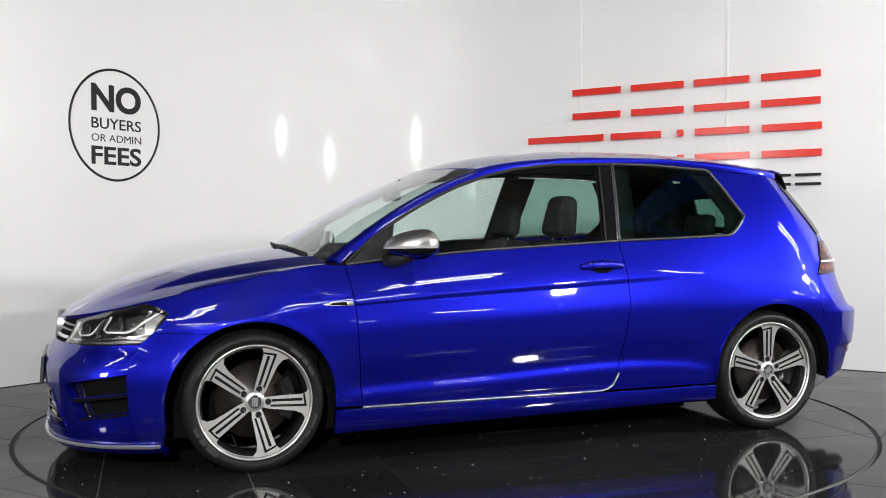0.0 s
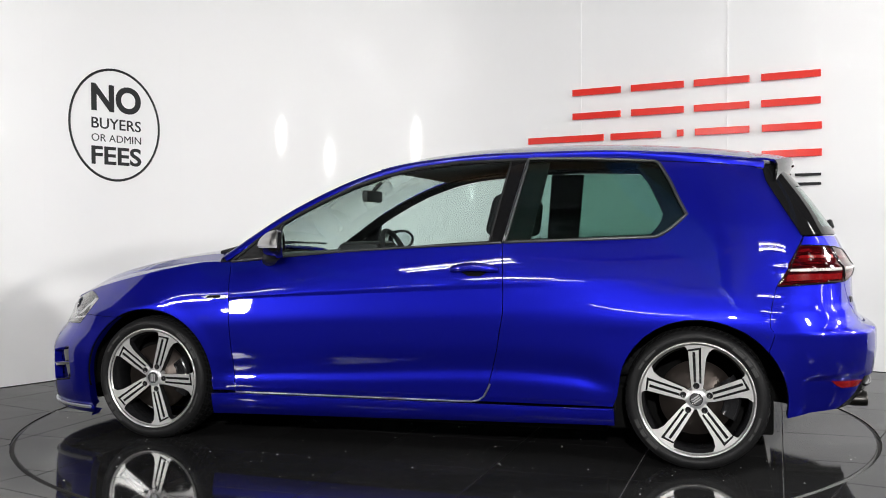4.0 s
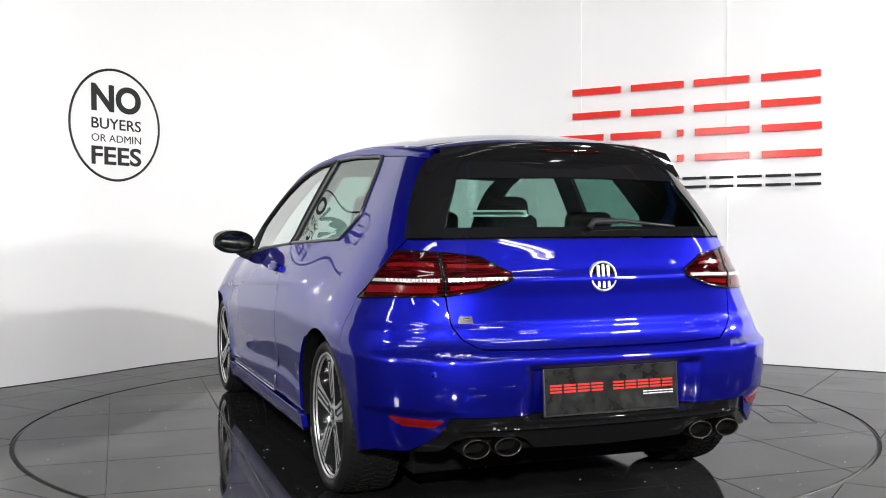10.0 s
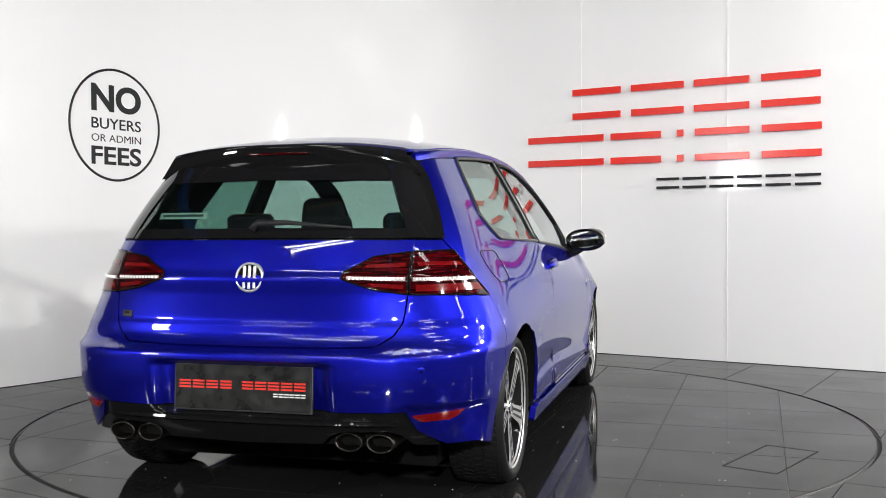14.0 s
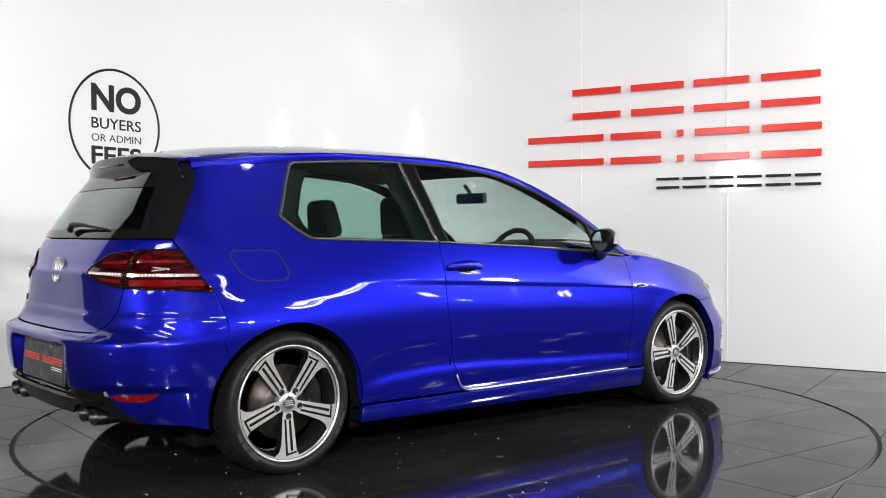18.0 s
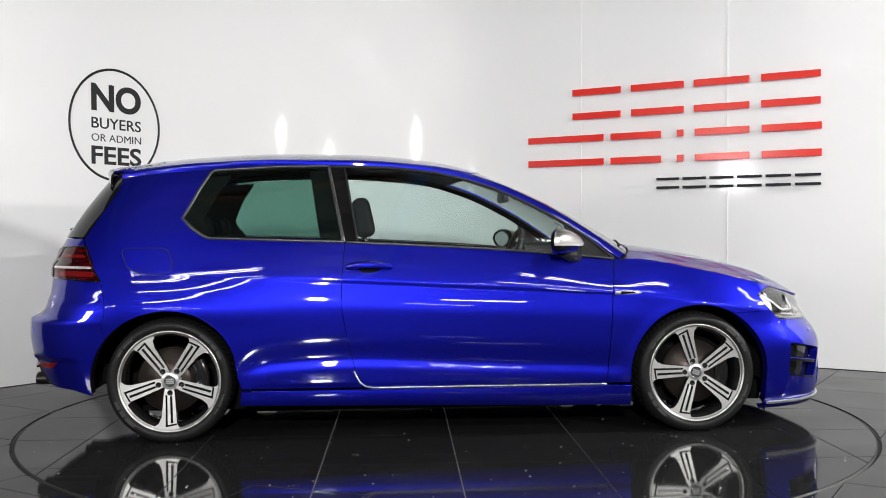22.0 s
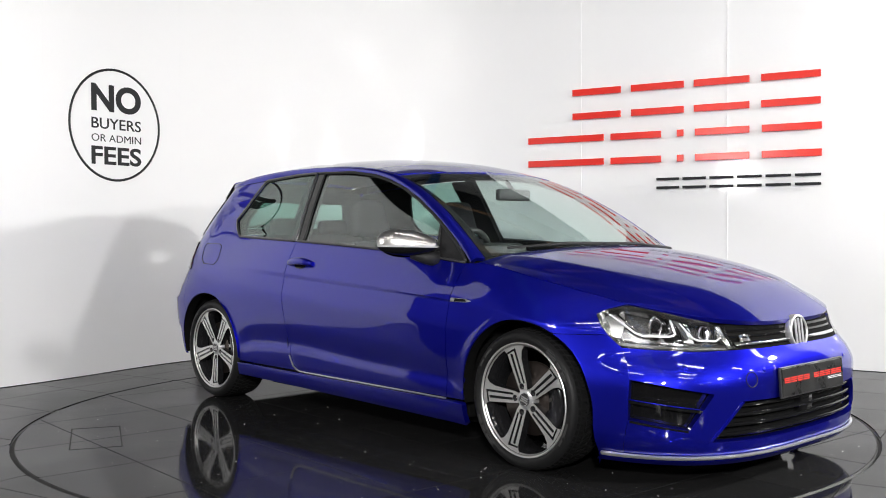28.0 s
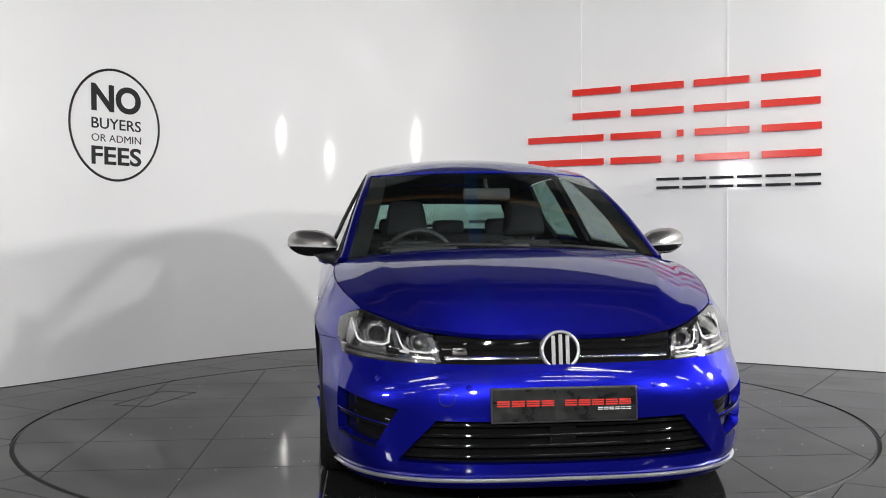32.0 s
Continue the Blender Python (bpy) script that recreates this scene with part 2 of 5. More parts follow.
floor = tagged(new("floor"), "showroom floor of polished black tiles", "floor", kind="structure")
bm = bmesh.new()
box_into(bm, (-9, -24, -0.12), (24, 4.4, -0.1))
part("subfloor", bm, M_GAP, floor, smooth=False)
bm = bmesh.new()
ring = [(R_TABLE + 0.0125, -0.09), (R_TABLE + 0.0125, -0.005), (34, -0.005)]
lathe_into(bm, ring, 160)
part("grout_bed", bm, M_GROUT, floor)
bm = bmesh.new()
lathe_into(bm, [(R_TABLE - 0.02, -0.02), (R_TABLE + 0.02, -0.02)], 160)
part("ring_gap", bm, M_GAP, floor, "dark joint round the turntable")
TURN = Matrix.Rotation(radians(-31.5), 2)
rest = bmesh.new()
for poly in tile_grid(-0.2 - 60 * TILE, 0.1 - 60 * TILE, 120, 120, TILE, 0.0022):
    poly = [tuple(TURN @ Vector(p)) for p in poly]
    c = sum((Vector(p) for p in poly), Vector((0, 0))) / 4
    if c.x < -8.6 or c.x > 23.6 or c.y < -23.6 or c.y > 4.2:
        continue
    q = clip_outside(poly, R_TABLE + 0.012)
    if not q:
        continue
    if abs(c.x) < 3.6 and -2.6 < c.y < 3.4:
        tl = new("tile", tile_mesh(q, M_TILE))
        tl.parent = floor
    else:
        if len(q) == 4:
            rest.faces.new([rest.verts.new((x, y, 0)) for x, y in q])
tagged(part("far_tiles", rest, M_TILE, floor, smooth=False), kind="stuff")

# the hall behind the camera
hall = tagged(new("hall_shell"), "plain grey walls of the hall", "wall", kind="structure")
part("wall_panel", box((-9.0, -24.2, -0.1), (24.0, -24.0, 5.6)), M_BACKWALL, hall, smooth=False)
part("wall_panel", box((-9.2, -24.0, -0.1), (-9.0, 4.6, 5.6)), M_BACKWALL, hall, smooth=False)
# unseen right wall, its pale colour stands for a brighter side of the hall
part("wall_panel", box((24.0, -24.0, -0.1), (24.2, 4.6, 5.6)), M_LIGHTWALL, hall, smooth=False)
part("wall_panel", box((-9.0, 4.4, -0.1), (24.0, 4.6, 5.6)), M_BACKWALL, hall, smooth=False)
ceiling = thing("ceiling", box((-9.2, -24.2, 5.6), (24.2, 4.6, 5.75)), M_ROOF, "dark sheet roof of the hall", "ceiling", kind="structure", smooth=False)
for k in range(14):
    y = 2.9 - 1.9 * k
    b = box((-9.0, y - 0.05, 5.2), (24.0, y + 0.05, 5.36))
    thing("roof_purlin", b, M_PURLIN, "rust-brown steel roof purlin", "roof beam", "roof purlins", smooth=False)
for x in (-4.4, 0.4, 5.0, 9.8, 14.6, 19.4):
    b = box((x - 0.09, -24.0, 4.85), (x + 0.09, 4.4, 5.19))
    thing("roof_beam", b, M_BEAM, "blue-painted steel roof beam", "roof beam", "roof beams", smooth=False)
for bx, by in BATTENS:
    lamp = thing("batten_lamp", box((bx - 0.78, by - 0.15, 4.19), (bx + 0.78, by + 0.15, 4.24), 0.008), M_LAMPBODY,
                 "white twin-tube batten lamp, lit, hung from the roof", "ceiling lamp", "batten lamps", smooth=False)
    for dx in (-0.08, 0.08):
        part("tube", tube_into(bmesh.new(), [(bx - 0.74, by + dx, 4.165), (bx + 0.74, by + dx, 4.165)], 0.016, 10), M_TUBE, lamp)
    for dy in (-0.6, 0.6):
        part("hanger", tube_into(bmesh.new(), [(bx + dy, by, 4.24), (bx + dy, by, 5.6)], 0.006, 6), M_STEEL, lamp)

for f, aim, size, watts in FLOODS:
    m = look(f, aim)
    lamp = thing("flood_lamp", box((-size / 2 - 0.05, -size / 2 - 0.05, 0.02), (size / 2 + 0.05, size / 2 + 0.05, 0.16), 0.02, m), M_GAP, "black flood lamp on a stand, lit", "flood lamp", "flood lamps", smooth=False)
    part("lamp_face", box((-size / 2 - 0.02, -size / 2 - 0.02, 0.008), (size / 2 + 0.02, size / 2 + 0.02, 0.019), 0, m), M_LAMPBODY, lamp, smooth=False)
    part("stand", tube_into(bmesh.new(), [(f[0], f[1] - 0.1, f[2] - 0.2), (f[0], f[1] - 0.1, 0.0)], 0.02, 8), M_STEEL, lamp)

# wall signs
P_AB = Vector(CORNERS[2])
D_AB = (Vector(CORNERS[3]) - P_AB).normalized()
D_EF = (Vector(CORNERS[7]) - Vector(CORNERS[6])).normalized()


def on_wall(corner, d, out):
    """A frame whose x runs along the wall, y up, z out of it."""
    n = Vector((d.y, -d.x, 0))
    m = Matrix((( d.x, 0, n.x, corner[0] + n.x * out), (d.y, 0, n.y, corner[1] + n.y * out), (0, 1, 0, 0), (0, 0, 0, 1)))
    return m


W_AB = on_wall(CORNERS[2], D_AB, 0.0)
sign = tagged(new("round_wall_sign"), "black vinyl ring with lettering NO BUYERS OR ADMIN FEES", "wall sign")


def bend(u):
    """The wall's face off the joint line at u metres along the left panel."""
    return (wall_point(2, min(1, max(0, u / 1.216))) - P_AB).dot(Vector((D_AB.y, -D_AB.x)))


bm = bmesh.new()
n = 72
for i in range(n):
    a = 2 * math.pi * i / n
    loop = []
    for r, o in ((0.415, 0.0005), (0.415, 0.003), (0.397, 0.003), (0.397, 0.0005)):
        u, z = 0.611 + r * math.cos(a), 1.817 + r * math.sin(a)
        loop.append(bm.verts.new(W_AB @ Vector((u, z, bend(u) + o))))
rows_ = [list(bm.verts)[4 * i:4 * i + 4] for i in range(n)]
for i in range(n):
    a, b = rows_[i], rows_[(i + 1) % n]
    for j in range(4):
        bm.faces.new((a[j], b[j], b[(j + 1) % 4], a[(j + 1) % 4]))
part("ring", bm, M_BLACKSIGN, sign)


def text_mesh(body, width, height, depth, bold):
    cu = bpy.data.curves.new("text", "FONT")
    cu.body, cu.extrude, cu.offset = body, 0.0, bold
    cu.resolution_u = 6
    ob = new("text", cu)
    bpy.context.view_layer.update()
    me = bpy.data.meshes.new_from_object(ob.evaluated_get(bpy.context.evaluated_depsgraph_get()))
    bpy.data.objects.remove(ob)
    xs = [v.co.x for v in me.vertices]
    ys = [v.co.y for v in me.vertices]
    x0, x1, y0, y1 = min(xs), max(xs), min(ys), max(ys)
    bm = bmesh.new()
    bm.from_mesh(me)
    bpy.data.meshes.remove(me)
    for v in bm.verts:
        v.co = Vector(((v.co.x - x0) / (x1 - x0) * width, (v.co.y - y0) / (y1 - y0) * height, 0))
    out = bmesh.ops.extrude_face_region(bm, geom=bm.faces[:])
    for e in out["geom"]:
        if isinstance(e, bmesh.types.BMVert):
            e.co.z += depth
    return bm


for body, u0, z0, w, h, bold in (("NO", 0.394, 1.908, 0.456, 0.202, 0.035), ("BUYERS", 0.394, 1.783, 0.454, 0.08, 0.008),
                                 ("OR ADMIN", 0.393, 1.690, 0.455, 0.054, -0.004), ("FEES", 0.391, 1.522, 0.457, 0.135, 0.022)):
    bm = text_mesh(body, w, h, 0.0025, bold)
    for v in bm.verts:
        u = u0 + v.co.x
        v.co = W_AB @ Vector((u, z0 + v.co.y, bend(u) + 0.0006 + v.co.z))
    part("lettering", bm, M_BLACKSIGN, sign, smooth=False)

# raised name sign: plain bars in its colours, one block a letter
W_EF = on_wall(CORNERS[6], D_EF, 0.0)
name_sign = tagged(new("name_sign"), "raised red and black sign of plain bars on the white wall", "wall sign")


def sign_bar(name, u0, u1, z0, z1, mat):
    bm = box((u0, z0, 0.022), (u1, z1, 0.034), 0.0015)
    bm2 = box_into(bm, ((u0 + u1) / 2 - 0.006, (z0 + z1) / 2 - 0.006, -0.03), ((u0 + u1) / 2 + 0.006, (z0 + z1) / 2 + 0.006, 0.023))
    bmesh.ops.transform(bm2, matrix=W_EF, verts=bm2.verts)
    part(name, bm2, mat, name_sign, smooth=False)


for u0, u1 in ((-0.063, 0.364), (0.452, 0.888), (0.969, 1.398), (1.486, 1.914)):
    for z0, z1 in ((1.945, 1.999), (2.142, 2.196)):
        sign_bar("red_bar", u0, u1, z0, z1, M_REDSIGN)
for u0, u1 in ((-0.477, 0.216), (0.275, 0.703), (0.833, 0.886), (0.978, 1.398), (1.491, 1.922)):
    for z0, z1 in ((1.563, 1.617), (1.760, 1.814)):
        sign_bar("red_bar", u0, u1, z0, z1, M_REDSIGN)
for k in range(6):
    u0 = 0.665 + k * 0.2135
    for z0, z1 in ((1.351, 1.371), (1.419, 1.439)):
        sign_bar("black_bar", u0, u0 + 0.185, z0, z1, M_BLACKACR)

# ---- the car ----
M_PAINT = material("blue_metallic_paint", (0.006, 0.008, 0.31), 0.40, metal=0.82, coat=1.0, coat_rough=0.02, noise_scale=900, noise_amount=0.12)
M_PAINT.node_tree.nodes["Principled BSDF"].inputs["Coat IOR"].default_value = 1.6
M_PAINT.node_tree.nodes["Principled BSDF"].inputs["Specular Tint"].default_value = (0.10, 0.11, 0.55, 1)
M_GLOSSBLACK = material("gloss_black_plastic", (0.006, 0.006, 0.0065), 0.035, noise_scale=40, noise_amount=0.1, specular=0.45)
M_PLASTIC = material("matt_black_plastic", (0.014, 0.014, 0.015), 0.5, specular=0.25, noise_scale=60, noise_amount=0.2, bump=0.15, bump_scale=600)
M_LINER = material("wheel_arch_felt", (0.006, 0.006, 0.006), 0.95, specular=0.08, noise_scale=40, noise_amount=0.3, bump=0.4, bump_scale=300)
M_CHROME = material("chrome", (0.72, 0.72, 0.73), 0.12, metal=1.0, noise_scale=60, noise_amount=0.03)
M_SATIN = material("satin_silver", (0.60, 0.60, 0.61), 0.28, metal=1.0, noise_scale=80, noise_amount=0.05)
M_CAP = material("brushed_mirror_cap", (0.42, 0.41, 0.40), 0.30, metal=0.95, noise_scale=60, noise_amount=0.08)
M_EXHAUST = material("dark_polished_steel", (0.065, 0.062, 0.058), 0.38, metal=1.0, noise_scale=40, noise_amount=0.15)
M_TAILBAR = material("clear_led_strip", (0.70, 0.62, 0.62), 0.18, metal=0.5, coat=0.6, noise_scale=150, noise_amount=0.7)
M_BOWL = material("headlight_bowl", (0.34, 0.34, 0.345), 0.22, metal=0.9, noise_scale=40, noise_amount=0.25)
M_LIP = material("bright_lip_trim", (0.88, 0.88, 0.89), 0.32, metal=0.8, noise_scale=60, noise_amount=0.04)
M_DARKTRIM = material("dark_chrome_trim", (0.085, 0.085, 0.088), 0.34, metal=0.7, noise_scale=30, noise_amount=0.1)
M_MACHINED = material("machined_alloy", (0.74, 0.73, 0.72), 0.36, metal=0.85, noise_scale=300, noise_amount=0.06)
M_RIMBLACK = material("black_rim_paint", (0.012, 0.012, 0.013), 0.15, coat=0.6, noise_scale=30, noise_amount=0.1)
M_TYRE = material("tyre_rubber", (0.010, 0.010, 0.0105), 0.46, specular=0.20, noise_scale=25, noise_amount=0.25, bump=0.3, bump_scale=250)
M_SIDEWALL = material("worn_sidewall_rubber", (0.028, 0.028, 0.028), 0.6, noise_scale=60, noise_amount=0.4)
M_TREAD = material("tread_rubber", (0.009, 0.009, 0.009), 0.8, specular=0.1, noise_scale=40, noise_amount=0.3)
M_BRIGHT = material("bright_satin_chrome", (0.58, 0.58, 0.59), 0.33, metal=0.75, noise_scale=60, noise_amount=0.05)
M_STICKER = material("faded_sticker", (0.20, 0.23, 0.22), 0.6, noise_scale=30, noise_amount=0.2)
M_MIRROR = material("mirror_glass", (0.62, 0.64, 0.66), 0.01, metal=1.0)
M_DISC = material("brake_disc_iron", (0.055, 0.045, 0.040), 0.40, metal=0.8, noise_scale=20, noise_amount=0.25)
M_GLASS = material("green_tint_glass", (0.80, 0.90, 0.87), 0.0, transmission=1.0, ior=1.5)
M_PRIVACY = material("dark_privacy_glass", (0.33, 0.52, 0.46), 0.0, transmission=1.0, ior=1.5)
M_LENS = material("clear_lamp_lens", (0.97, 0.97, 0.97), 0.0, transmission=1.0, ior=1.4)
M_REDLENS = material("dark_red_lamp_lens", (0.035, 0.0015, 0.0025), 0.05, coat=0.2, specular=0.3)
nt = M_REDLENS.node_tree
co, mp, nz, rp = (nt.nodes.new("ShaderNode" + k) for k in ("TexCoord", "Mapping", "TexNoise", "ValToRGB"))
mp.inputs["Scale"].default_value = (12, 12, 170)
nz.inputs["Scale"].default_value, nz.inputs["Detail"].default_value = 1.0, 3
rp.color_ramp.elements[0].position, rp.color_ramp.elements[0].color = 0.42, (0.008, 0.0006, 0.001, 1)
rp.color_ramp.elements[1].position, rp.color_ramp.elements[1].color = 0.72, (0.075, 0.0015, 0.003, 1)
nt.links.new(co.outputs["Object"], mp.inputs["Vector"])
nt.links.new(mp.outputs["Vector"], nz.inputs["Vector"])
nt.links.new(nz.outputs["Fac"], rp.inputs["Fac"])
nt.links.new(rp.outputs["Color"], nt.nodes["Principled BSDF"].inputs["Base Color"])
M_REDREFL = material("red_reflector", (0.13, 0.003, 0.004), 0.12, coat=0.3, noise_scale=160, noise_amount=0.9)
M_WHITELENS = material("frosted_white_lens", (0.42, 0.42, 0.43), 0.2, coat=0.6, noise_scale=120, noise_amount=0.12)
M_CLOTH = material("charcoal_seat_cloth", (0.009, 0.009, 0.010), 0.85, specular=0.1, noise_scale=25, noise_amount=0.25, bump=0.4, bump_scale=500)
M_SEATGREY = material("grey_seat_insert", (0.026, 0.026, 0.027), 0.8, specular=0.1, noise_scale=25, noise_amount=0.2, bump=0.4, bump_scale=400)
M_REDBAR = material("red_print", (0.62, 0.03, 0.02), 0.4, noise_scale=50, noise_amount=0.05)
M_WHITEBAR = material("white_print", (0.75, 0.75, 0.75), 0.4, noise_scale=50, noise_amount=0.05)
M_PLATE = material("black_show_plate", (0.014, 0.014, 0.014), 0.32, specular=0.4, noise_scale=22, noise_amount=0.9, rough_var=0.25, bump=0.1, bump_scale=300)

car = tagged(new("car"), "metallic blue three-door hatchback with alloy wheels, on the turntable", "car")

# the body's surface: side section, swept round superelliptic ends
NE, XC = 2.5, 1.2
front_n = spline((0.10, 3.3), (0.40, 3.2), (0.55, 2.65), (0.70, 2.5), (0.9, 2.5))
rear_n = spline((0.20, 3.7), (0.62, 3.8), (0.80, 3.5), (1.0, 3.9), (1.3, 4.3))
# the shoulder and rear pillar draw in behind the doors
shoulder_y = spline((0.55, 0.912), (0.63, 0.902), (0.70, 0.884), (0.74, 0.872), (0.78, 0.856), (0.82, 0.837), (0.90, 0.798), (1.0, 0.7475), (1.1, 0.694), (1.2, 0.6375), (1.3, 0.579), (1.45, 0.488))
crease = spline((-2.1, 0.86), (-1.5, 0.835), (-0.7, 0.80), (0.03, 0.763), (0.87, 0.715), (1.65, 0.62), (2.1, 0.56))
belt = spline((-2.2, 1.0), (-1.3, 1.0), (-1.15, 0.999), (-0.475, 0.973), (0.164, 0.942), (0.616, 0.907), (0.905, 0.882), (1.0, 0.884), (1.174, 0.862),
              (1.294, 0.838), (1.439, 0.808), (1.616, 0.768), (1.70, 0.748), (1.755, 0.731), (2.1, 0.62))
low_line = spline((-1.2, 0.31), (-0.95, 0.34), (-0.80, 0.37), (-0.44, 0.386), (0.19, 0.358), (0.85, 0.330), (1.2, 0.30))
base_y = spline((0.10, 0.80), (0.155, 0.845), (0.20, 0.862), (0.25, 0.870), (0.33, 0.878), (0.39, 0.883), (0.55, 0.892), (0.65, 0.896), (0.75, 0.895), (0.9, 0.89))
top_y = spline((-2.1, 0.80), (-1.2, 0.80), (-0.4, 0.805), (0.6, 0.80), (0.95, 0.795), (1.174, 0.812), (1.3, 0.813), (1.45, 0.817), (1.62, 0.834), (1.755, 0.862), (2.1, 0.88))
front_x = spline((0.10, 2.12), (0.13, 2.155), (0.16, 2.168), (0.31, 2.172), (0.436, 2.178), (0.50, 2.163), (0.55, 2.130), (0.60, 2.105), (0.645, 2.095), (0.70, 2.04), (0.9, 1.80))
rear_x = spline((0.20, 2.01), (0.30, 2.055), (0.42, 2.088), (0.52, 2.10), (0.585, 2.098), (0.600, 2.090), (0.612, 2.060), (0.635, 2.030), (0.66, 2.015), (0.697, 2.007), (0.706, 2.002), (0.74, 2.000), (0.80, 1.999), (0.856, 2.003), (0.866, 2.002), (0.876, 1.992),
                (0.93, 1.965), (1.0, 1.930), (1.10, 1.870), (1.275, 1.735), (1.36, 1.66))
HUB_Z = 0.305
AX = 1.315


def smooth(a, b, x):
    t = min(1.0, max(0.0, (x - a) / (b - a)))
    return t * t * (3 - 2 * t)


def side_y(x, z):
    zc, zt = crease(x), belt(x)
    lean = 0.015 * (smooth(1.35, 0.85, x) if x > 0 else smooth(1.20, 0.45, -x))
    if z <= zc:
        y = base_y(z) - 0.006 * math.exp(-((zc - z) / 0.028)) * smooth(0.0, 0.009, zc - z) * (smooth(0.96, 0.84, x) if x > 0 else smooth(0.95, 0.55, -x)) - lean * smooth(0.14, 0.0, zc - z)
    elif z <= zt:
        yc = base_y(zc) - lean
        y = yc - (yc - top_y(x)) * ((z - zc) / (zt - zc)) ** 1.2
    else:
        g = (z - zt) / max(0.05, 1.385 - zt)
        y = top_y(x) - 0.010 * smooth(0, 0.05, z - zt) * smooth(-1.40, -1.12, x) - 0.207 * g ** 1.12
    if z < 0.6 and abs(x) < 1.1:
        y -= 0.0125 * smooth(1.02, 0.84, abs(x)) * math.exp(-((z - low_line(x) - 0.02) / (0.075 if z > low_line(x) + 0.02 else 0.030)) ** 2)
        y -= 0.004 * smooth(1.05, 0.80, abs(x)) * smooth(0.29, 0.255, z)
    if x < -0.36 and z > 0.55:
        y += (shoulder_y(z) - y) * smooth(-0.38, -1.40, x) * smooth(0.56, 0.74, z)
    for xw in (AX, -AX):
        r = math.hypot((x - xw) / (0.348 if (x - xw) * xw < 0 else 0.374), (z - HUB_Z) / 0.346)
        y += (0.005 if xw > 0 else 0.0) * math.exp(-(max(0.0, r - 1.0) / 0.10) ** 2)
    return y


def on_corner(f, n):
    """A point of the unit superellipse at the angle f from its side."""
    sn, cs = math.sin(f), max(0.0, math.cos(f))
    r = (sn ** n + cs ** n) ** (-1 / n)
    return sn * r, cs * r


def corner_table():
    qs, last, tot = [0.0], (0.0, 0.88), 0.0
    for i in range(1, 401):
        p = on_corner(math.pi / 2 * i / 400, NE)
        p = (0.85 * p[0], 0.88 * p[1])
        tot += math.hypot(p[0] - last[0], p[1] - last[1])
        qs.append(tot)
        last = p
    return np.array(qs)


Q_TAB = corner_table()
F_TAB = np.linspace(0, math.pi / 2, 401)
Q_ALL = float(Q_TAB[-1])
SF, SR = XC + Q_ALL, -XC - Q_ALL


def body(s, z):
    """The body's outside at s metres along it from mid-wheelbase (round the corners at its ends) and z up."""
    sgn = 1
    if s > SF:
        s, sgn = 2 * SF - s, -1
    elif s < SR:
        s, sgn = 2 * SR - s, -1
    if abs(s) <= XC:
        return Vector((s, sgn * side_y(s, z), z))
    f = float(np.interp(abs(s) - XC, Q_TAB, F_TAB))
    sn, cs = on_corner(f, front_n(z) if s > 0 else rear_n(z))
    if s > 0:
        x = XC + (front_x(z) - XC) * sn
    else:
        x = -XC - (rear_x(z) - XC) * sn
    y = side_y(x, z) * cs
    if s < 0 and z < 0.6:
        x += 0.05 * smooth(0.36, 0.29, y) * smooth(0.375, 0.40, z) * smooth(0.575, 0.545, z)
        w = smooth(0.55, 0.64, y) * smooth(0.418, 0.402, z) * smooth(-1.72, -1.84, x)
        x += 0.014 * w
        y -= 0.008 * w
    return Vector((x, sgn * y, z))


def body_at(s, z, off=0.0):
    p = body(s, z)
    if not off:
        return p
    e = 0.004
    n = (body(s + e, z) - body(s - e, z)).cross(body(s, z + e) - body(s, z - e))
    n.normalize()
    return p - n * off


def fx(x, z):
    """(s, z) of a point of the side or corner at that x."""
    if abs(x) <= XC:
        return (x, z)
    a = (front_x(z) if x > 0 else rear_x(z)) - XC
    n = front_n(z) if x > 0 else rear_n(z)
    u = min(1.0, (abs(x) - XC) / a)
    f = math.atan2(u, max(0.0, 1 - u ** n) ** (1 / n))
    return (math.copysign(XC + float(np.interp(f, F_TAB, Q_TAB)), x), z)


def end_y(y, z, lo, hi):
    a, b = lo, hi
    for _ in range(40):
        m = (a + b) / 2
        if body(m, z).y > abs(y):
            a = m
        else:
            b = m
    return a


def fy(y, z):
    """(s, z) of a point of the front at that y."""
    s = end_y(y, z, XC, SF)
    return (s if y >= 0 else 2 * SF - s, z)


def ry(y, z):
    s = end_y(y, z, -XC, SR)
    return (s if y >= 0 else 2 * SR - s, z)


def mirrored(pts, c):
    """A half outline from the side to the middle, carried on to the other side."""
    return pts + [(2 * c - s, z) for s, z in reversed(pts) if abs(s - c) > 1e-4]


def arch_point(xw, a, r=0.0):
    """A point of the wheel arch's rim: closer to the tyre on the sill's side."""
    c = math.cos(a)
    return xw + ((0.348 if c * xw < 0 else 0.374) - r) * c, HUB_Z + (0.346 - r) * math.sin(a)


def arch(xw, a0, a1, n=18):
    return [fx(*arch_point(xw, radians(a0 + (a1 - a0) * i / n))) for i in range(n + 1)]


def resample(pts, n):
    p = np.array(pts, float)
    if len(pts) == n + 1:
        return p
    d = np.concatenate([[0], np.cumsum(np.hypot(*np.diff(p, axis=0).T))])
    t = np.linspace(0, d[-1], n + 1)
    return np.stack([np.interp(t, d, p[:, 0]), np.interp(t, d, p[:, 1])], 1)


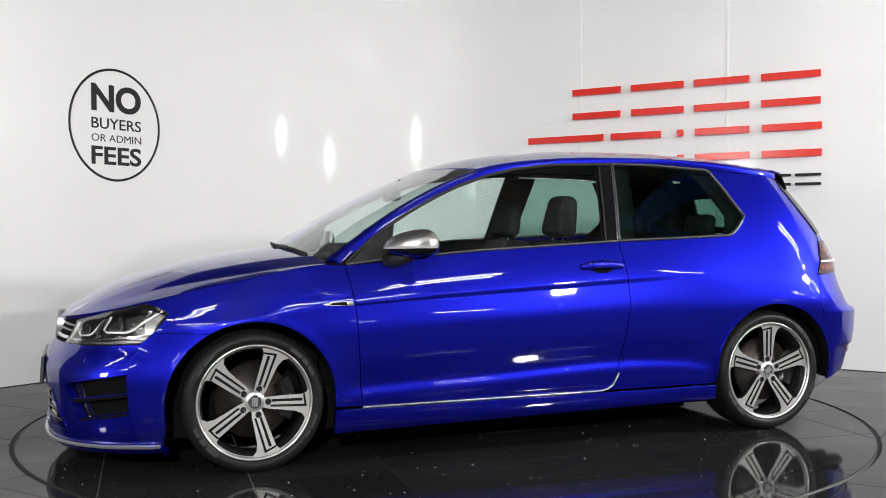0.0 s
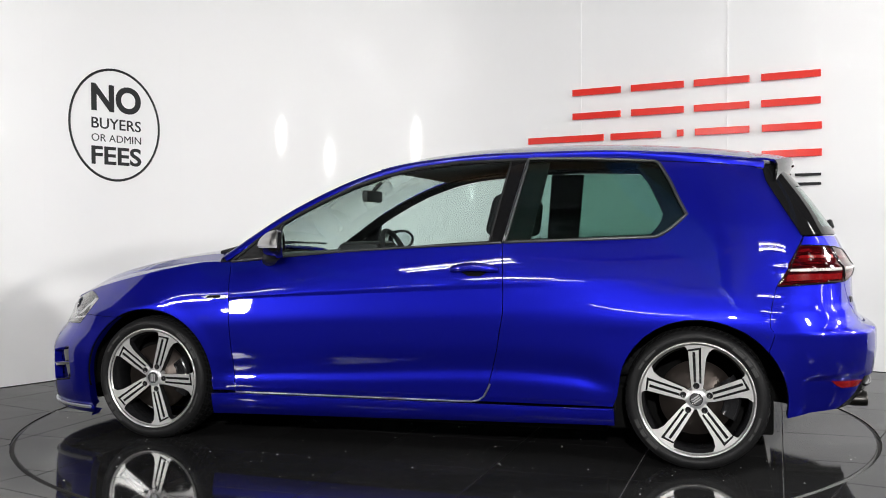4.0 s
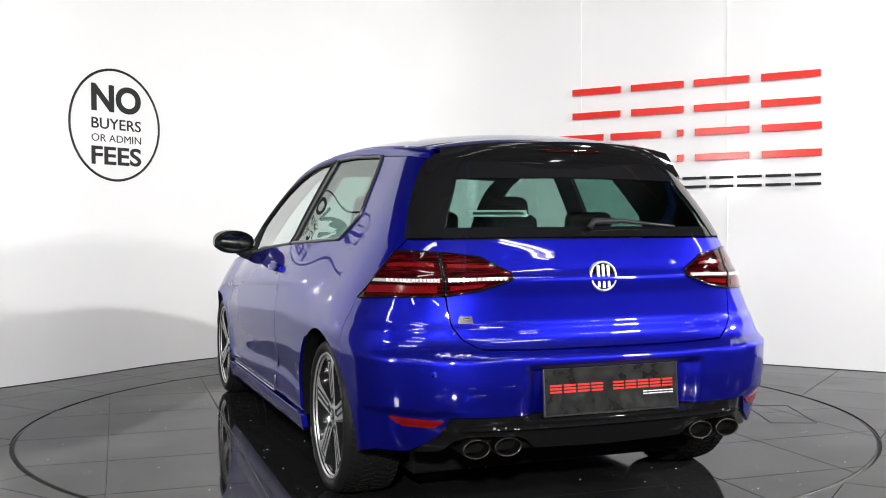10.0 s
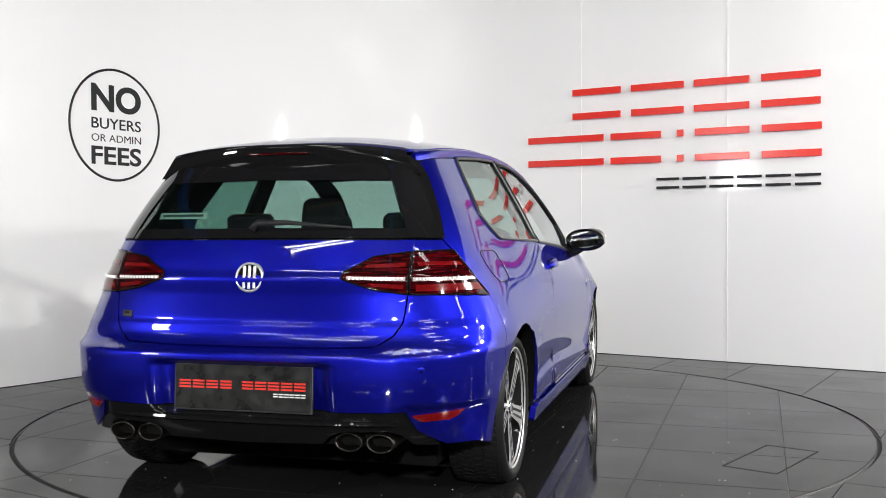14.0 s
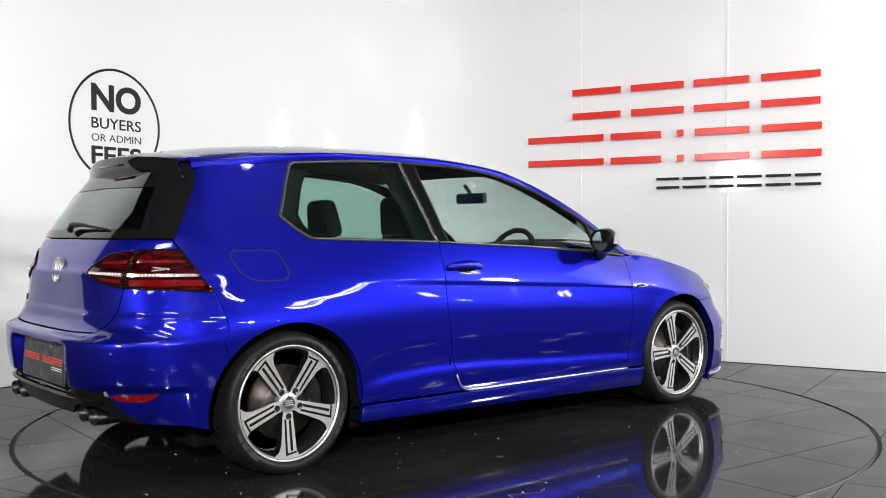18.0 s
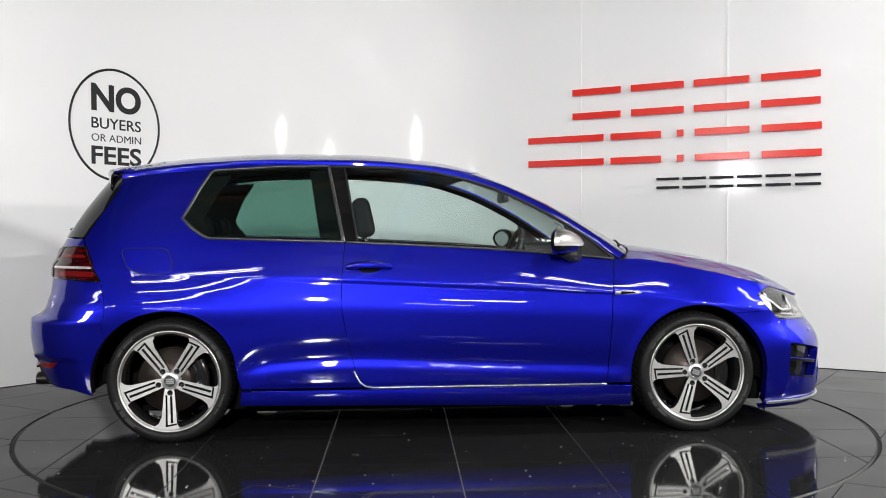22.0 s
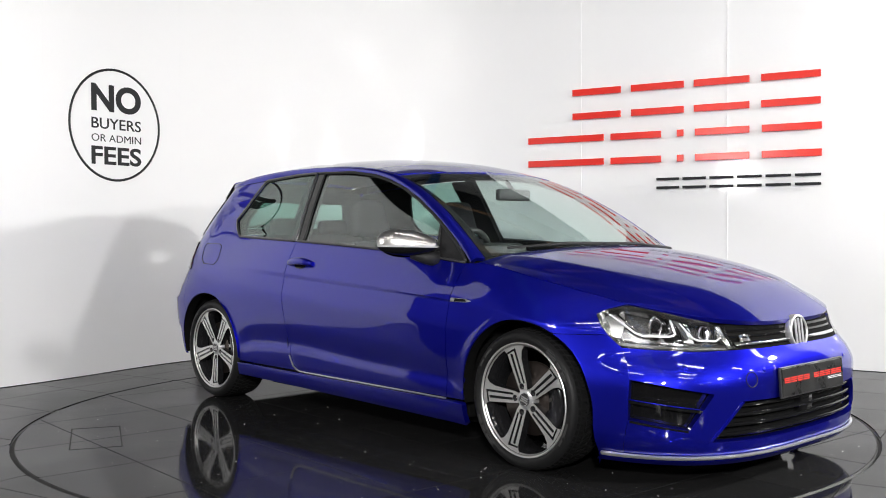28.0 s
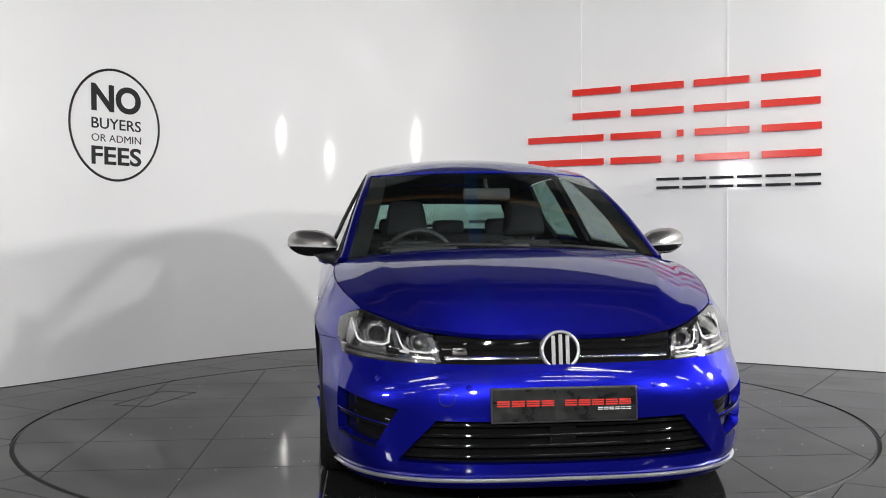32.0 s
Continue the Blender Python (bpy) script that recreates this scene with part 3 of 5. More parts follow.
def coons_into(bm, bottom, top, left, right, nu, nv, off=0.0, bulge=0.0, at=body_at):
    """A patch between four outlines on the body's surface. left and right run from bottom to top."""
    B, T, L, R = resample(bottom, nu), resample(top, nu), resample(left, nv), resample(right, nv)
    rows = []
    for j in range(nv + 1):
        v = j / nv
        row = []
        for i in range(nu + 1):
            u = i / nu
            q = ((1 - v) * B[i] + v * T[i] + (1 - u) * L[j] + u * R[j]
                 - ((1 - u) * (1 - v) * B[0] + u * (1 - v) * B[-1] + (1 - u) * v * T[0] + u * v * T[-1]))
            o = off + bulge * (1 - (2 * u - 1) ** 4) * (1 - (2 * v - 1) ** 4)
            row.append(bm.verts.new(at(float(q[0]), float(q[1]), o)))
        rows.append(row)
    for a, b in zip(rows, rows[1:]):
        for i in range(nu):
            bm.faces.new((a[i], a[i + 1], b[i + 1], b[i]))
    return bm


def flip_y(bm):
    for v in bm.verts:
        v.co.y = -v.co.y
    bmesh.ops.reverse_faces(bm, faces=bm.faces[:])
    return bm


def finish(bm, flange=0.018, solid=0.0, gap=0.0, centre=(0.5, 0.0, 0.55)):
    """Join, turn outwards, draw the edge in by the shut line and fold it inwards, or thicken."""
    bmesh.ops.remove_doubles(bm, verts=bm.verts, dist=0.0006)
    bmesh.ops.recalc_face_normals(bm, faces=bm.faces)
    tot = 0.0
    for f in bm.faces:
        c = f.calc_center_median()
        tot += f.normal.dot(Vector((c.x * (1 - centre[0]) * 1.0, c.y, c.z - centre[2]))) * f.calc_area()
    if tot < 0:
        bmesh.ops.reverse_faces(bm, faces=bm.faces)
    bm.normal_update()
    edges = [e for e in bm.edges if e.is_boundary]
    if gap:
        move = {}
        for v in {v for e in edges for v in e.verts}:
            inner = [e.other_vert(v) for e in v.link_edges if not e.is_boundary]
            if inner:
                d = sum((w.co - v.co for w in inner), Vector()).normalized()
                move[v] = d * gap
        for v, d in move.items():
            v.co += d
    if solid:
        bmesh.ops.solidify(bm, geom=bm.faces[:], thickness=solid)
    elif flange:
        normal = {v: v.normal.copy() for e in edges for v in e.verts}
        out = bmesh.ops.extrude_edge_only(bm, edges=edges)
        for g in out["geom"]:
            if isinstance(g, bmesh.types.BMVert):
                near = None
                for e in g.link_edges:
                    o = e.other_vert(g)
                    if o in normal:
                        near = o
                if near is not None:
                    g.co -= normal[near] * flange
        for e in edges:
            e.smooth = False
    return bm


def both(name, make, mat, label="", parent=None, **kw):
    """The same part on the car's left and right side."""
    obs = []
    for side in (1, -1):
        bm = make()
        if side < 0:
            flip_y(bm)
        obs.append(part(name, finish(bm, **kw), mat, parent or car, label))
    return obs


DOOR_FRONT = [(0.848, 0.262), (0.862, 0.48), (0.877, 0.714), (0.903, 0.882)]
DOOR_REAR = [(-0.352, 0.262), (-0.385, 0.285), (-0.412, 0.341), (-0.452, 0.5), (-0.481, 0.665), (-0.478, 0.80), (-0.462, 0.9725)]


def cut(pts, upper):
    """The part of an upright outline above or below the crease."""
    out, prev = [], None
    for s, z in pts:
        here = z >= crease(s) - 1e-6
        if prev is not None and here != (prev[1] >= crease(prev[0]) - 1e-6):
            a, b = 0.0, 1.0
            for _ in range(30):
                m = (a + b) / 2
                q = (prev[0] + (s - prev[0]) * m, prev[1] + (z - prev[1]) * m)
                if (q[1] >= crease(q[0])) == here:
                    b = m
                else:
                    a = m
            out.append(q)
        if here == upper:
            out.append((s, z))
        prev = (s, z)
    return out


def creased_into(bm, bottom, top, left, right, nu, nlo, nhi):
    """A side panel in two patches that meet at the crease."""
    ll, lr = cut(left, False), cut(right, False)
    ul, ur = cut(left, True), cut(right, True)
    mid = [(ll[-1][0] + (lr[-1][0] - ll[-1][0]) * i / 20, 0) for i in range(21)]
    mid = [ll[-1]] + [(s, crease(s)) for s, _ in mid[1:-1]] + [lr[-1]]
    coons_into(bm, bottom, mid, ll, lr, nu, nlo)
    coons_into(bm, mid, top, ul, ur, nu, nhi)
    return bm


def belt_line(x0, x1, n=16):
    return [(x0 + (x1 - x0) * i / n, belt(x0 + (x1 - x0) * i / n)) for i in range(n + 1)]


# front wings
HL_REAR = [fx(1.727, 0.611), fx(1.69, 0.652), fx(1.662, 0.691), fx(1.70, 0.714), fx(1.755, 0.731)]
both("front_wing", lambda: coons_into(bmesh.new(), [(0.848, 0.262), (0.969, 0.262)] + arch(AX, 187, 60) + [fx(1.727, 0.611)],
                                      [fx(x, belt(x)) for x in (0.903, 0.95, 1.0, 1.1, 1.2, 1.3, 1.4, 1.5, 1.58, 1.66, 1.755)], DOOR_FRONT, HL_REAR, 48, 34),
     M_PAINT, gap=0.002, flange=0.010)
doors = both("door", lambda: creased_into(bmesh.new(), [(-0.352, 0.262), (0.848, 0.262)], belt_line(-0.462, 0.903), DOOR_REAR, DOOR_FRONT, 40, 56, 14), M_PAINT, gap=0.002)

TL_FRONT = [fx(-1.642, 0.79), fx(-1.690, 0.875), fx(-1.735, 0.96)]
GLASS_L = [ry(0.671, 1.0), ry(0.633, 1.11), ry(0.596, 1.19), ry(0.565, 1.25), ry(0.530, 1.30)]
WIN_REAR = [(-1.149, 0.999), (-1.215, 1.045), fx(-1.272, 1.10), (-1.20, 1.235), (-1.135, 1.345)]
rail_z = spline((0.98, 0.905), (0.85, 0.995), (0.622, 1.14), (0.304, 1.29), (0.15, 1.338), (-0.05, 1.370), (-0.4, 1.395), (-0.8, 1.398), (-1.2, 1.382), (-1.45, 1.36), (-1.62, 1.338))
rail_y = spline((0.98, 0.748), (0.622, 0.668), (0.304, 0.612), (0.0, 0.585), (-0.5, 0.572), (-1.0, 0.558), (-1.45, 0.525), (-1.62, 0.498))
cant_z = spline((0.93, 0.887), (0.622, 1.100), (0.304, 1.254), (0.013, 1.335), (-0.3, 1.364), (-0.55, 1.373), (-0.9, 1.365), (-1.135, 1.349), (-1.45, 1.327), (-1.55, 1.315), (-1.64, 1.30))


QUARTER_TOP = [tuple(q) for q in resample([(-1.149, 0.999), fx(-1.3, 1.0), fx(-1.5, 1.0), ry(0.671, 1.0)], 28)]


def quarter():
    bm = bmesh.new()
    creased_into(bm, [(-0.352, 0.262), (-0.969, 0.262)] + arch(-AX, -7, 142), belt_line(-0.462, -1.149, 24) + QUARTER_TOP[1:],
                 DOOR_REAR, [fx(-1.6097, 0.518)] + TL_FRONT + [ry(0.671, 1.0)], 52, 52, 14)
    coons_into(bm, QUARTER_TOP, [(-1.135, 1.349), fx(-1.3, cant_z(-1.3)), fx(-1.45, cant_z(-1.45)), fx(-1.55, cant_z(-1.55)), ry(0.530, 1.30)],
               WIN_REAR, GLASS_L, 28, 20)
    return bm


both("rear_quarter", quarter, M_PAINT, gap=0.002, flange=0.010)


def rail(x):
    return Vector((x, rail_y(x), rail_z(x)))


def cant():
    bm = bmesh.new()
    rows = []
    n = 44
    for i in range(n + 1):
        x = 0.93 - 2.53 * i / n
        lo = body_at(*fx(x, cant_z(x)))
        hi = rail(x + 0.05 * (1 - i / n))
        row = []
        for j in range(6):
            t = j / 5
            p = lo.lerp(hi, t)
            p += Vector((0, 0.008, 0.010)) * math.sin(math.pi * t)
            row.append(bm.verts.new(p))
        rows.append(row)
    for a, b in zip(rows, rows[1:]):
        for j in range(5):
            bm.faces.new((a[j], a[j + 1], b[j + 1], b[j]))
    return bm


both("roof_rail", cant, M_PAINT, gap=0.0)

# roof
roof_crown = spline((0.0, 0.020), (0.15, 0.048), (0.5, 0.062), (0.85, 0.056), (1.0, 0.046))


def roof_point(u, v):
    x = 0.19 - 1.75 * u
    r = rail(x)
    bow = 0.11 * (1 - u) ** 2 - 0.06 * u ** 2
    return Vector((x + bow * (1 - v * v), v * r.y, r.z + roof_crown(u) * (1 - abs(v) ** 2.3) + 0.004))


def sheet(point, nu, nv):
    bm = bmesh.new()
    g = [[bm.verts.new(point(i / nu, 2 * j / nv - 1)) for j in range(nv + 1)] for i in range(nu + 1)]
    for a, b in zip(g, g[1:]):
        for j in range(nv):
            bm.faces.new((a[j], a[j + 1], b[j + 1], b[j]))
    return bm


part("roof", finish(sheet(roof_point, 30, 24), 0.012), M_PAINT, car)

# windscreen and bonnet
ws_mid = spline((1.10, 0.942), (0.94, 1.036), (0.584, 1.222), (0.30, 1.351))


def screen_point(u, v):
    x = 0.975 - 0.785 * u
    e = rail(x)
    cx = 1.10 - 0.80 * u
    c = Vector((cx, 0, ws_mid(cx)))
    w = abs(v) ** 2.2
    return Vector((c.x + (e.x - c.x) * w, v * (e.y - 0.004), c.z + (e.z - c.z) * w))


part("windscreen", finish(sheet(screen_point, 20, 28), solid=0.004), M_GLASS, car, "clear green-tinted windscreen")
hood_mid = spline((1.10, 0.935), (1.158, 0.928), (1.425, 0.888), (1.744, 0.812), (1.95, 0.735), (2.05, 0.685), (2.112, 0.648))


def hood_point(u, v):
    ex = 0.965 + 0.788 * u
    e = body(*fx(ex, belt(ex)))
    cx = 1.10 + 1.008 * u
    c = Vector((cx, 0, hood_mid(cx)))
    vc = 0.82 - 0.24 * u
    k = abs(v)
    k = k / 0.7 * vc if k < 0.7 else vc + (k - 0.7) / 0.3 * (1 - vc)
    v = math.copysign(k, v)
    w = k ** (2.3 + 0.9 * u)
    ridge = 0.017 * (1 if k < vc else max(0.0, 1 - (k - vc) / 0.17)) * smooth(1.0, 0.72, u)
    return Vector((c.x + (e.x - c.x) * w, v * e.y * 0.996, c.z + (e.z - c.z) * w + ridge))


part("bonnet", finish(sheet(hood_point, 34, 100), 0.02, gap=0.002), M_PAINT, car)
part("scuttle", finish(sheet(lambda u, v: Vector((1.13 - 0.13 * abs(v) ** 2.2 - 0.10 * u, v * 0.73, 0.916 - 0.035 * abs(v) ** 2.2 + 0.004 * u)), 3, 20), 0.02), M_PLASTIC, car, "black plastic scuttle under the windscreen")

# front bumper
INT_OUT = [fy(0.770, 0.125), fy(0.803, 0.283), fy(0.803, 0.443), fx(1.780, 0.563)]


def front_bumper():
    bm = bmesh.new()
    coons_into(bm, [fx(1.684, 0.135), fy(0.770, 0.125)], [fx(1.502, 0.6047), fx(1.727, 0.611), fx(1.780, 0.563)], [fx(1.684, 0.135), fx(1.685, 0.2)] + arch(AX, -8, 60, 12), INT_OUT, 14, 22)
    coons_into(bm, [fy(0.803, 0.443), fy(0.590, 0.388)], [fx(1.780, 0.563), fy(0.60, 0.549)], [fy(0.803, 0.443), fx(1.780, 0.563)], [fy(0.590, 0.388), fy(0.60, 0.549)], 10, 8)
    coons_into(bm, [fy(0.590, 0.388), fy(0.468, 0.352)], [fy(0.60, 0.549), fy(0.50, 0.549)], [fy(0.590, 0.388), fy(0.60, 0.549)], [fy(0.468, 0.352), fy(0.50, 0.549)], 6, 8)
    coons_into(bm, [fy(0.668, 0.250), fy(0.600, 0.200)], [fy(0.590, 0.388), fy(0.468, 0.352)], [fy(0.668, 0.250), fy(0.590, 0.388)], [fy(0.600, 0.200), fy(0.468, 0.352)], 6, 10)
    coons_into(bm, [fy(0.770, 0.125), fy(0.672, 0.122)], [fy(0.803, 0.283), fy(0.668, 0.250)], [fy(0.770, 0.125), fy(0.803, 0.283)], [fy(0.672, 0.122), fy(0.668, 0.250)], 10, 6)
    coons_into(bm, [fy(0.672, 0.122), fy(0.600, 0.12)], [fy(0.668, 0.250), fy(0.600, 0.200)], [fy(0.672, 0.122), fy(0.668, 0.250)], [fy(0.600, 0.12), fy(0.600, 0.200)], 6, 6)
    flip = bm.copy()
    flip_y(flip)
    me = bpy.data.meshes.new("tmp")
    flip.to_mesh(me)
    flip.free()
    bm.from_mesh(me)
    bpy.data.meshes.remove(me)
    coons_into(bm, mirrored([fy(0.468, 0.352), fy(0, 0.345)], SF), mirrored([fy(0.50, 0.549), fy(0.25, 0.549), fy(0, 0.549)], SF),
               [fy(0.468, 0.352), fy(0.50, 0.549)], [fy(-0.468, 0.352), fy(-0.50, 0.549)], 40, 8)
    coons_into(bm, mirrored([fy(0.600, 0.12), fy(0, 0.115)], SF), mirrored([fy(0.600, 0.200), fy(0, 0.195)], SF),
               [fy(0.600, 0.12), fy(0.600, 0.200)], [fy(-0.600, 0.12), fy(-0.600, 0.200)], 40, 6)
    return bm


part("front_bumper", finish(front_bumper(), 0.04, gap=0.001), M_PAINT, car)
# dark openings behind the bumper
part("lower_grille", finish(coons_into(bmesh.new(), mirrored([fy(0.63, 0.19), fy(0, 0.185)], SF), mirrored([fy(0.51, 0.365), fy(0, 0.36)], SF),
                                       [fy(0.63, 0.19), fy(0.51, 0.365)], [fy(-0.63, 0.19), fy(-0.51, 0.365)], 30, 6, -0.045), 0.01), M_LINER, car, "black slatted lower grille")
intakes = both("side_intake", lambda: coons_into(bmesh.new(), [fy(0.825, 0.27), fy(0.63, 0.235)], [fy(0.825, 0.46), fy(0.56, 0.41)], [fy(0.825, 0.27), fy(0.825, 0.46)],
                                                 [fy(0.63, 0.235), fy(0.56, 0.41)], 10, 6, -0.045), M_GLOSSBLACK, "black side air intake", flange=0.01)

# headlamps
HL = dict(bottom=[fx(1.727, 0.611), fx(1.780, 0.563), fy(0.60, 0.549), fy(0.42, 0.549)], top=[fx(1.662, 0.691), fx(1.70, 0.713), fx(1.755, 0.728), fy(0.62, 0.697), fy(0.44, 0.645)],
          left=[fx(1.727, 0.611), fx(1.69, 0.652), fx(1.662, 0.691)], right=[fy(0.42, 0.549), fy(0.44, 0.645)])
lamps = both("headlight", lambda: coons_into(bmesh.new(), HL["bottom"], HL["top"], HL["left"], HL["right"], 26, 12, -0.06), M_BOWL, "clear headlight with projector and silver bezels", flange=-0.058)
for lamp_ob, sgn in zip(lamps, (1, -1)):
    bm = coons_into(bmesh.new(), HL["bottom"], HL["top"], HL["left"], HL["right"], 26, 12, 0.001)
    if sgn < 0:
        flip_y(bm)
    part("lens", finish(bm, solid=0.003), M_LENS, lamp_ob, "clear plastic lens")

# grille
part("upper_grille", finish(coons_into(bmesh.new(), mirrored([fy(0.43, 0.549), fy(0, 0.549)], SF), mirrored([fy(0.45, 0.652), fy(0, 0.652)], SF),
                                       [fy(0.43, 0.549), fy(0.45, 0.652)], [fy(-0.43, 0.549), fy(-0.45, 0.652)], 40, 6, -0.012), 0.02), M_LINER, car, "black upper grille")

# rear bumper, tailgate
def rear_bumper():
    bm = bmesh.new()
    edge = [ry(0.60, 0.398), ry(0.595, 0.60), ry(0.587, 0.803)]
    coons_into(bm, [fx(-1.685, 0.24), ry(0.80, 0.262), ry(0.715, 0.268), ry(0.671, 0.298), ry(0.63, 0.330), ry(0.60, 0.398)], TL_FRONT[:1] + [ry(0.742, 0.80), ry(0.587, 0.803)],
               [fx(-1.685, 0.24)] + arch(-AX, 190, 142, 10) + [fx(-1.642, 0.79)], edge, 26, 46)
    flip = bm.copy()
    flip_y(flip)
    me = bpy.data.meshes.new("tmp")
    flip.to_mesh(me)
    flip.free()
    bm.from_mesh(me)
    bpy.data.meshes.remove(me)
    coons_into(bm, mirrored([ry(0.60, 0.398), ry(0, 0.398)], SR), mirrored([ry(0.587, 0.803), ry(0.575, 0.70), ry(0.545, 0.655), ry(0.49, 0.622), ry(0.3, 0.617), ry(0, 0.615)], SR),
               edge, [(2 * SR - s, z) for s, z in edge], 64, 46)
    return bm


part("rear_bumper", finish(rear_bumper(), 0.012, gap=0.001), M_PAINT, car)
TG_L = [ry(0.49, 0.627), ry(0.543, 0.66), ry(0.572, 0.705), ry(0.583, 0.803), ry(0.587, 0.957), ry(0.587, 1.001)]
def tailgate_skin():
    bm = coons_into(bmesh.new(), mirrored([ry(0.49, 0.627), ry(0.3, 0.621), ry(0, 0.62)], SR), mirrored([ry(0.587, 1.001), ry(0, 1.003)], SR), TG_L,
                    [(2 * SR - s, z) for s, z in TG_L], 44, 44)
    tip = fx(-1.745, 0.9635)
    for c in (lambda q: q, lambda q: (2 * SR - q[0], q[1])):
        coons_into(bm, [c(tip), c(ry(0.655, 0.964)), c(ry(0.587, 0.9625))], [c(ry(0.668, 1.0)), c(ry(0.587, 1.001))], [c(tip), c(ry(0.668, 1.0))], [c(ry(0.587, 0.9625)), c(ry(0.587, 1.001))], 8, 5)
    return bm


tailgate = part("tailgate", finish(tailgate_skin(), 0.012, gap=0.001), M_PAINT, car)
GL = GLASS_L[:4] + [ry(0.545, 1.28)]
GL = [(s, z + 0.006) for s, z in GL]
part("rear_window", finish(coons_into(bmesh.new(), mirrored([GL[0], ry(0, 1.008)], SR), mirrored([GL[-1], ry(0, 1.31)], SR), GL, [(2 * SR - s, z) for s, z in GL], 36, 14), solid=0.004),
     M_PRIVACY, tailgate, "dark tinted rear window")
TLS = dict(o_bottom=[fx(-1.642, 0.79), ry(0.742, 0.80), ry(0.59, 0.806)], o_top=[fx(-1.735, 0.96), ry(0.68, 0.961), ry(0.59, 0.957)],
           i_bottom=[ry(0.583, 0.806), ry(0.47, 0.825), ry(0.355, 0.862)], i_top=[ry(0.583, 0.957), ry(0.46, 0.940), ry(0.36, 0.885)])
tails = both("tail_light", lambda: coons_into(bmesh.new(), TLS["o_bottom"], TLS["o_top"], TL_FRONT, [ry(0.59, 0.806), ry(0.59, 0.957)], 14, 10, 0.003), M_REDLENS, "dark red tail light", flange=0.02)
tails_in = both("tailgate_light", lambda: coons_into(bmesh.new(), TLS["i_bottom"], TLS["i_top"], [ry(0.583, 0.806), ry(0.583, 0.957)], [ry(0.355, 0.862), ry(0.36, 0.885)], 14, 10, 0.004),
                M_REDLENS, "dark red tail light", parent=tailgate, flange=0.02)
DIFF = [ry(0.70, 0.262), ry(0.62, 0.268), ry(0.585, 0.308), ry(0.54, 0.324), ry(0.37, 0.320), ry(0.33, 0.305), ry(0.30, 0.272), ry(0, 0.264)]
DIFF_TOP = [ry(0.68, 0.290), ry(0.63, 0.332), ry(0.60, 0.400), ry(0, 0.400)]
part("diffuser", finish(coons_into(bmesh.new(), mirrored(DIFF, SR), mirrored(DIFF_TOP, SR), [DIFF[0], DIFF_TOP[0]],
                                   [(2 * SR - q[0], q[1]) for q in (DIFF[0], DIFF_TOP[0])], 90, 8, -0.010), 0.05), M_GLOSSBLACK, car, "gloss black rear diffuser")
part("rear_valance", finish(coons_into(bmesh.new(), mirrored([ry(0.66, 0.255), ry(0, 0.250)], SR), mirrored([ry(0.62, 0.345), ry(0, 0.345)], SR),
                                       [ry(0.66, 0.255), ry(0.62, 0.345)], [ry(-0.66, 0.255), ry(-0.62, 0.345)], 30, 4, -0.13), 0.02), M_LINER, car, "black valance behind the exhausts")

# side windows
DG = dict(bottom=[(-0.40, 0.982), (-0.1, 0.965), (0.3, 0.943), (0.70, 0.910)], top=[(-0.462, 1.352), (-0.2, 1.345), (0.013, 1.319), (0.16, 1.283), (0.304, 1.238), (0.45, 1.172), (0.58, 1.105), (0.66, 1.058)],
          left=[(-0.40, 0.982), (-0.462, 1.352)], right=[(0.70, 0.910), (0.66, 1.058)])
both("side_window", lambda: coons_into(bmesh.new(), DG["bottom"], DG["top"], DG["left"], DG["right"], 26, 14, -0.006), M_GLASS, "clear green-tinted door window", solid=0.004)
QW = dict(bottom=[(-0.478, 0.985), (-0.8, 0.995), (-1.145, 1.008)], top=[(-0.552, 1.356), (-0.8, 1.354), (-1.132, 1.336)], left=[(-0.478, 0.985), (-0.552, 1.356)],
          right=[(-1.145, 1.008), (-1.21, 1.05), fx(-1.262, 1.10), (-1.195, 1.235), (-1.132, 1.336)])
both("quarter_window", lambda: coons_into(bmesh.new(), QW["bottom"], QW["top"], QW["left"], QW["right"], 18, 14, -0.004), M_PRIVACY, "dark tinted rear side window", solid=0.004)
both("pillar_trim", lambda: coons_into(bmesh.new(), [(-0.40, 0.974), (-0.458, 0.974)], [(-0.462, 1.36), (-0.532, 1.365)], [(-0.40, 0.974), (-0.462, 1.36)], [(-0.458, 0.974), (-0.532, 1.365)], 4, 12, -0.001),
     M_GLOSSBLACK, "gloss black door pillar", flange=0.02)
both("mirror_base", lambda: coons_into(bmesh.new(), [(0.70, 0.902), (0.90, 0.884)], [(0.66, 1.066), (0.69, 1.05)], [(0.70, 0.902), (0.66, 1.066)], [(0.90, 0.884), (0.69, 1.05)], 6, 8, -0.002),
     M_PLASTIC, "black triangle under the wing mirror", flange=0.02)

# sills
both("side_skirt", lambda: coons_into(bmesh.new(), [(-0.972, 0.188), (0.0, 0.172), (0.972, 0.155)], [(-0.968, 0.256), (0.968, 0.252)], [(-0.972, 0.188), (-0.968, 0.256)], [(0.972, 0.155), (0.968, 0.252)], 20, 6, 0.016, 0.004),
     M_PAINT, flange=0.026)

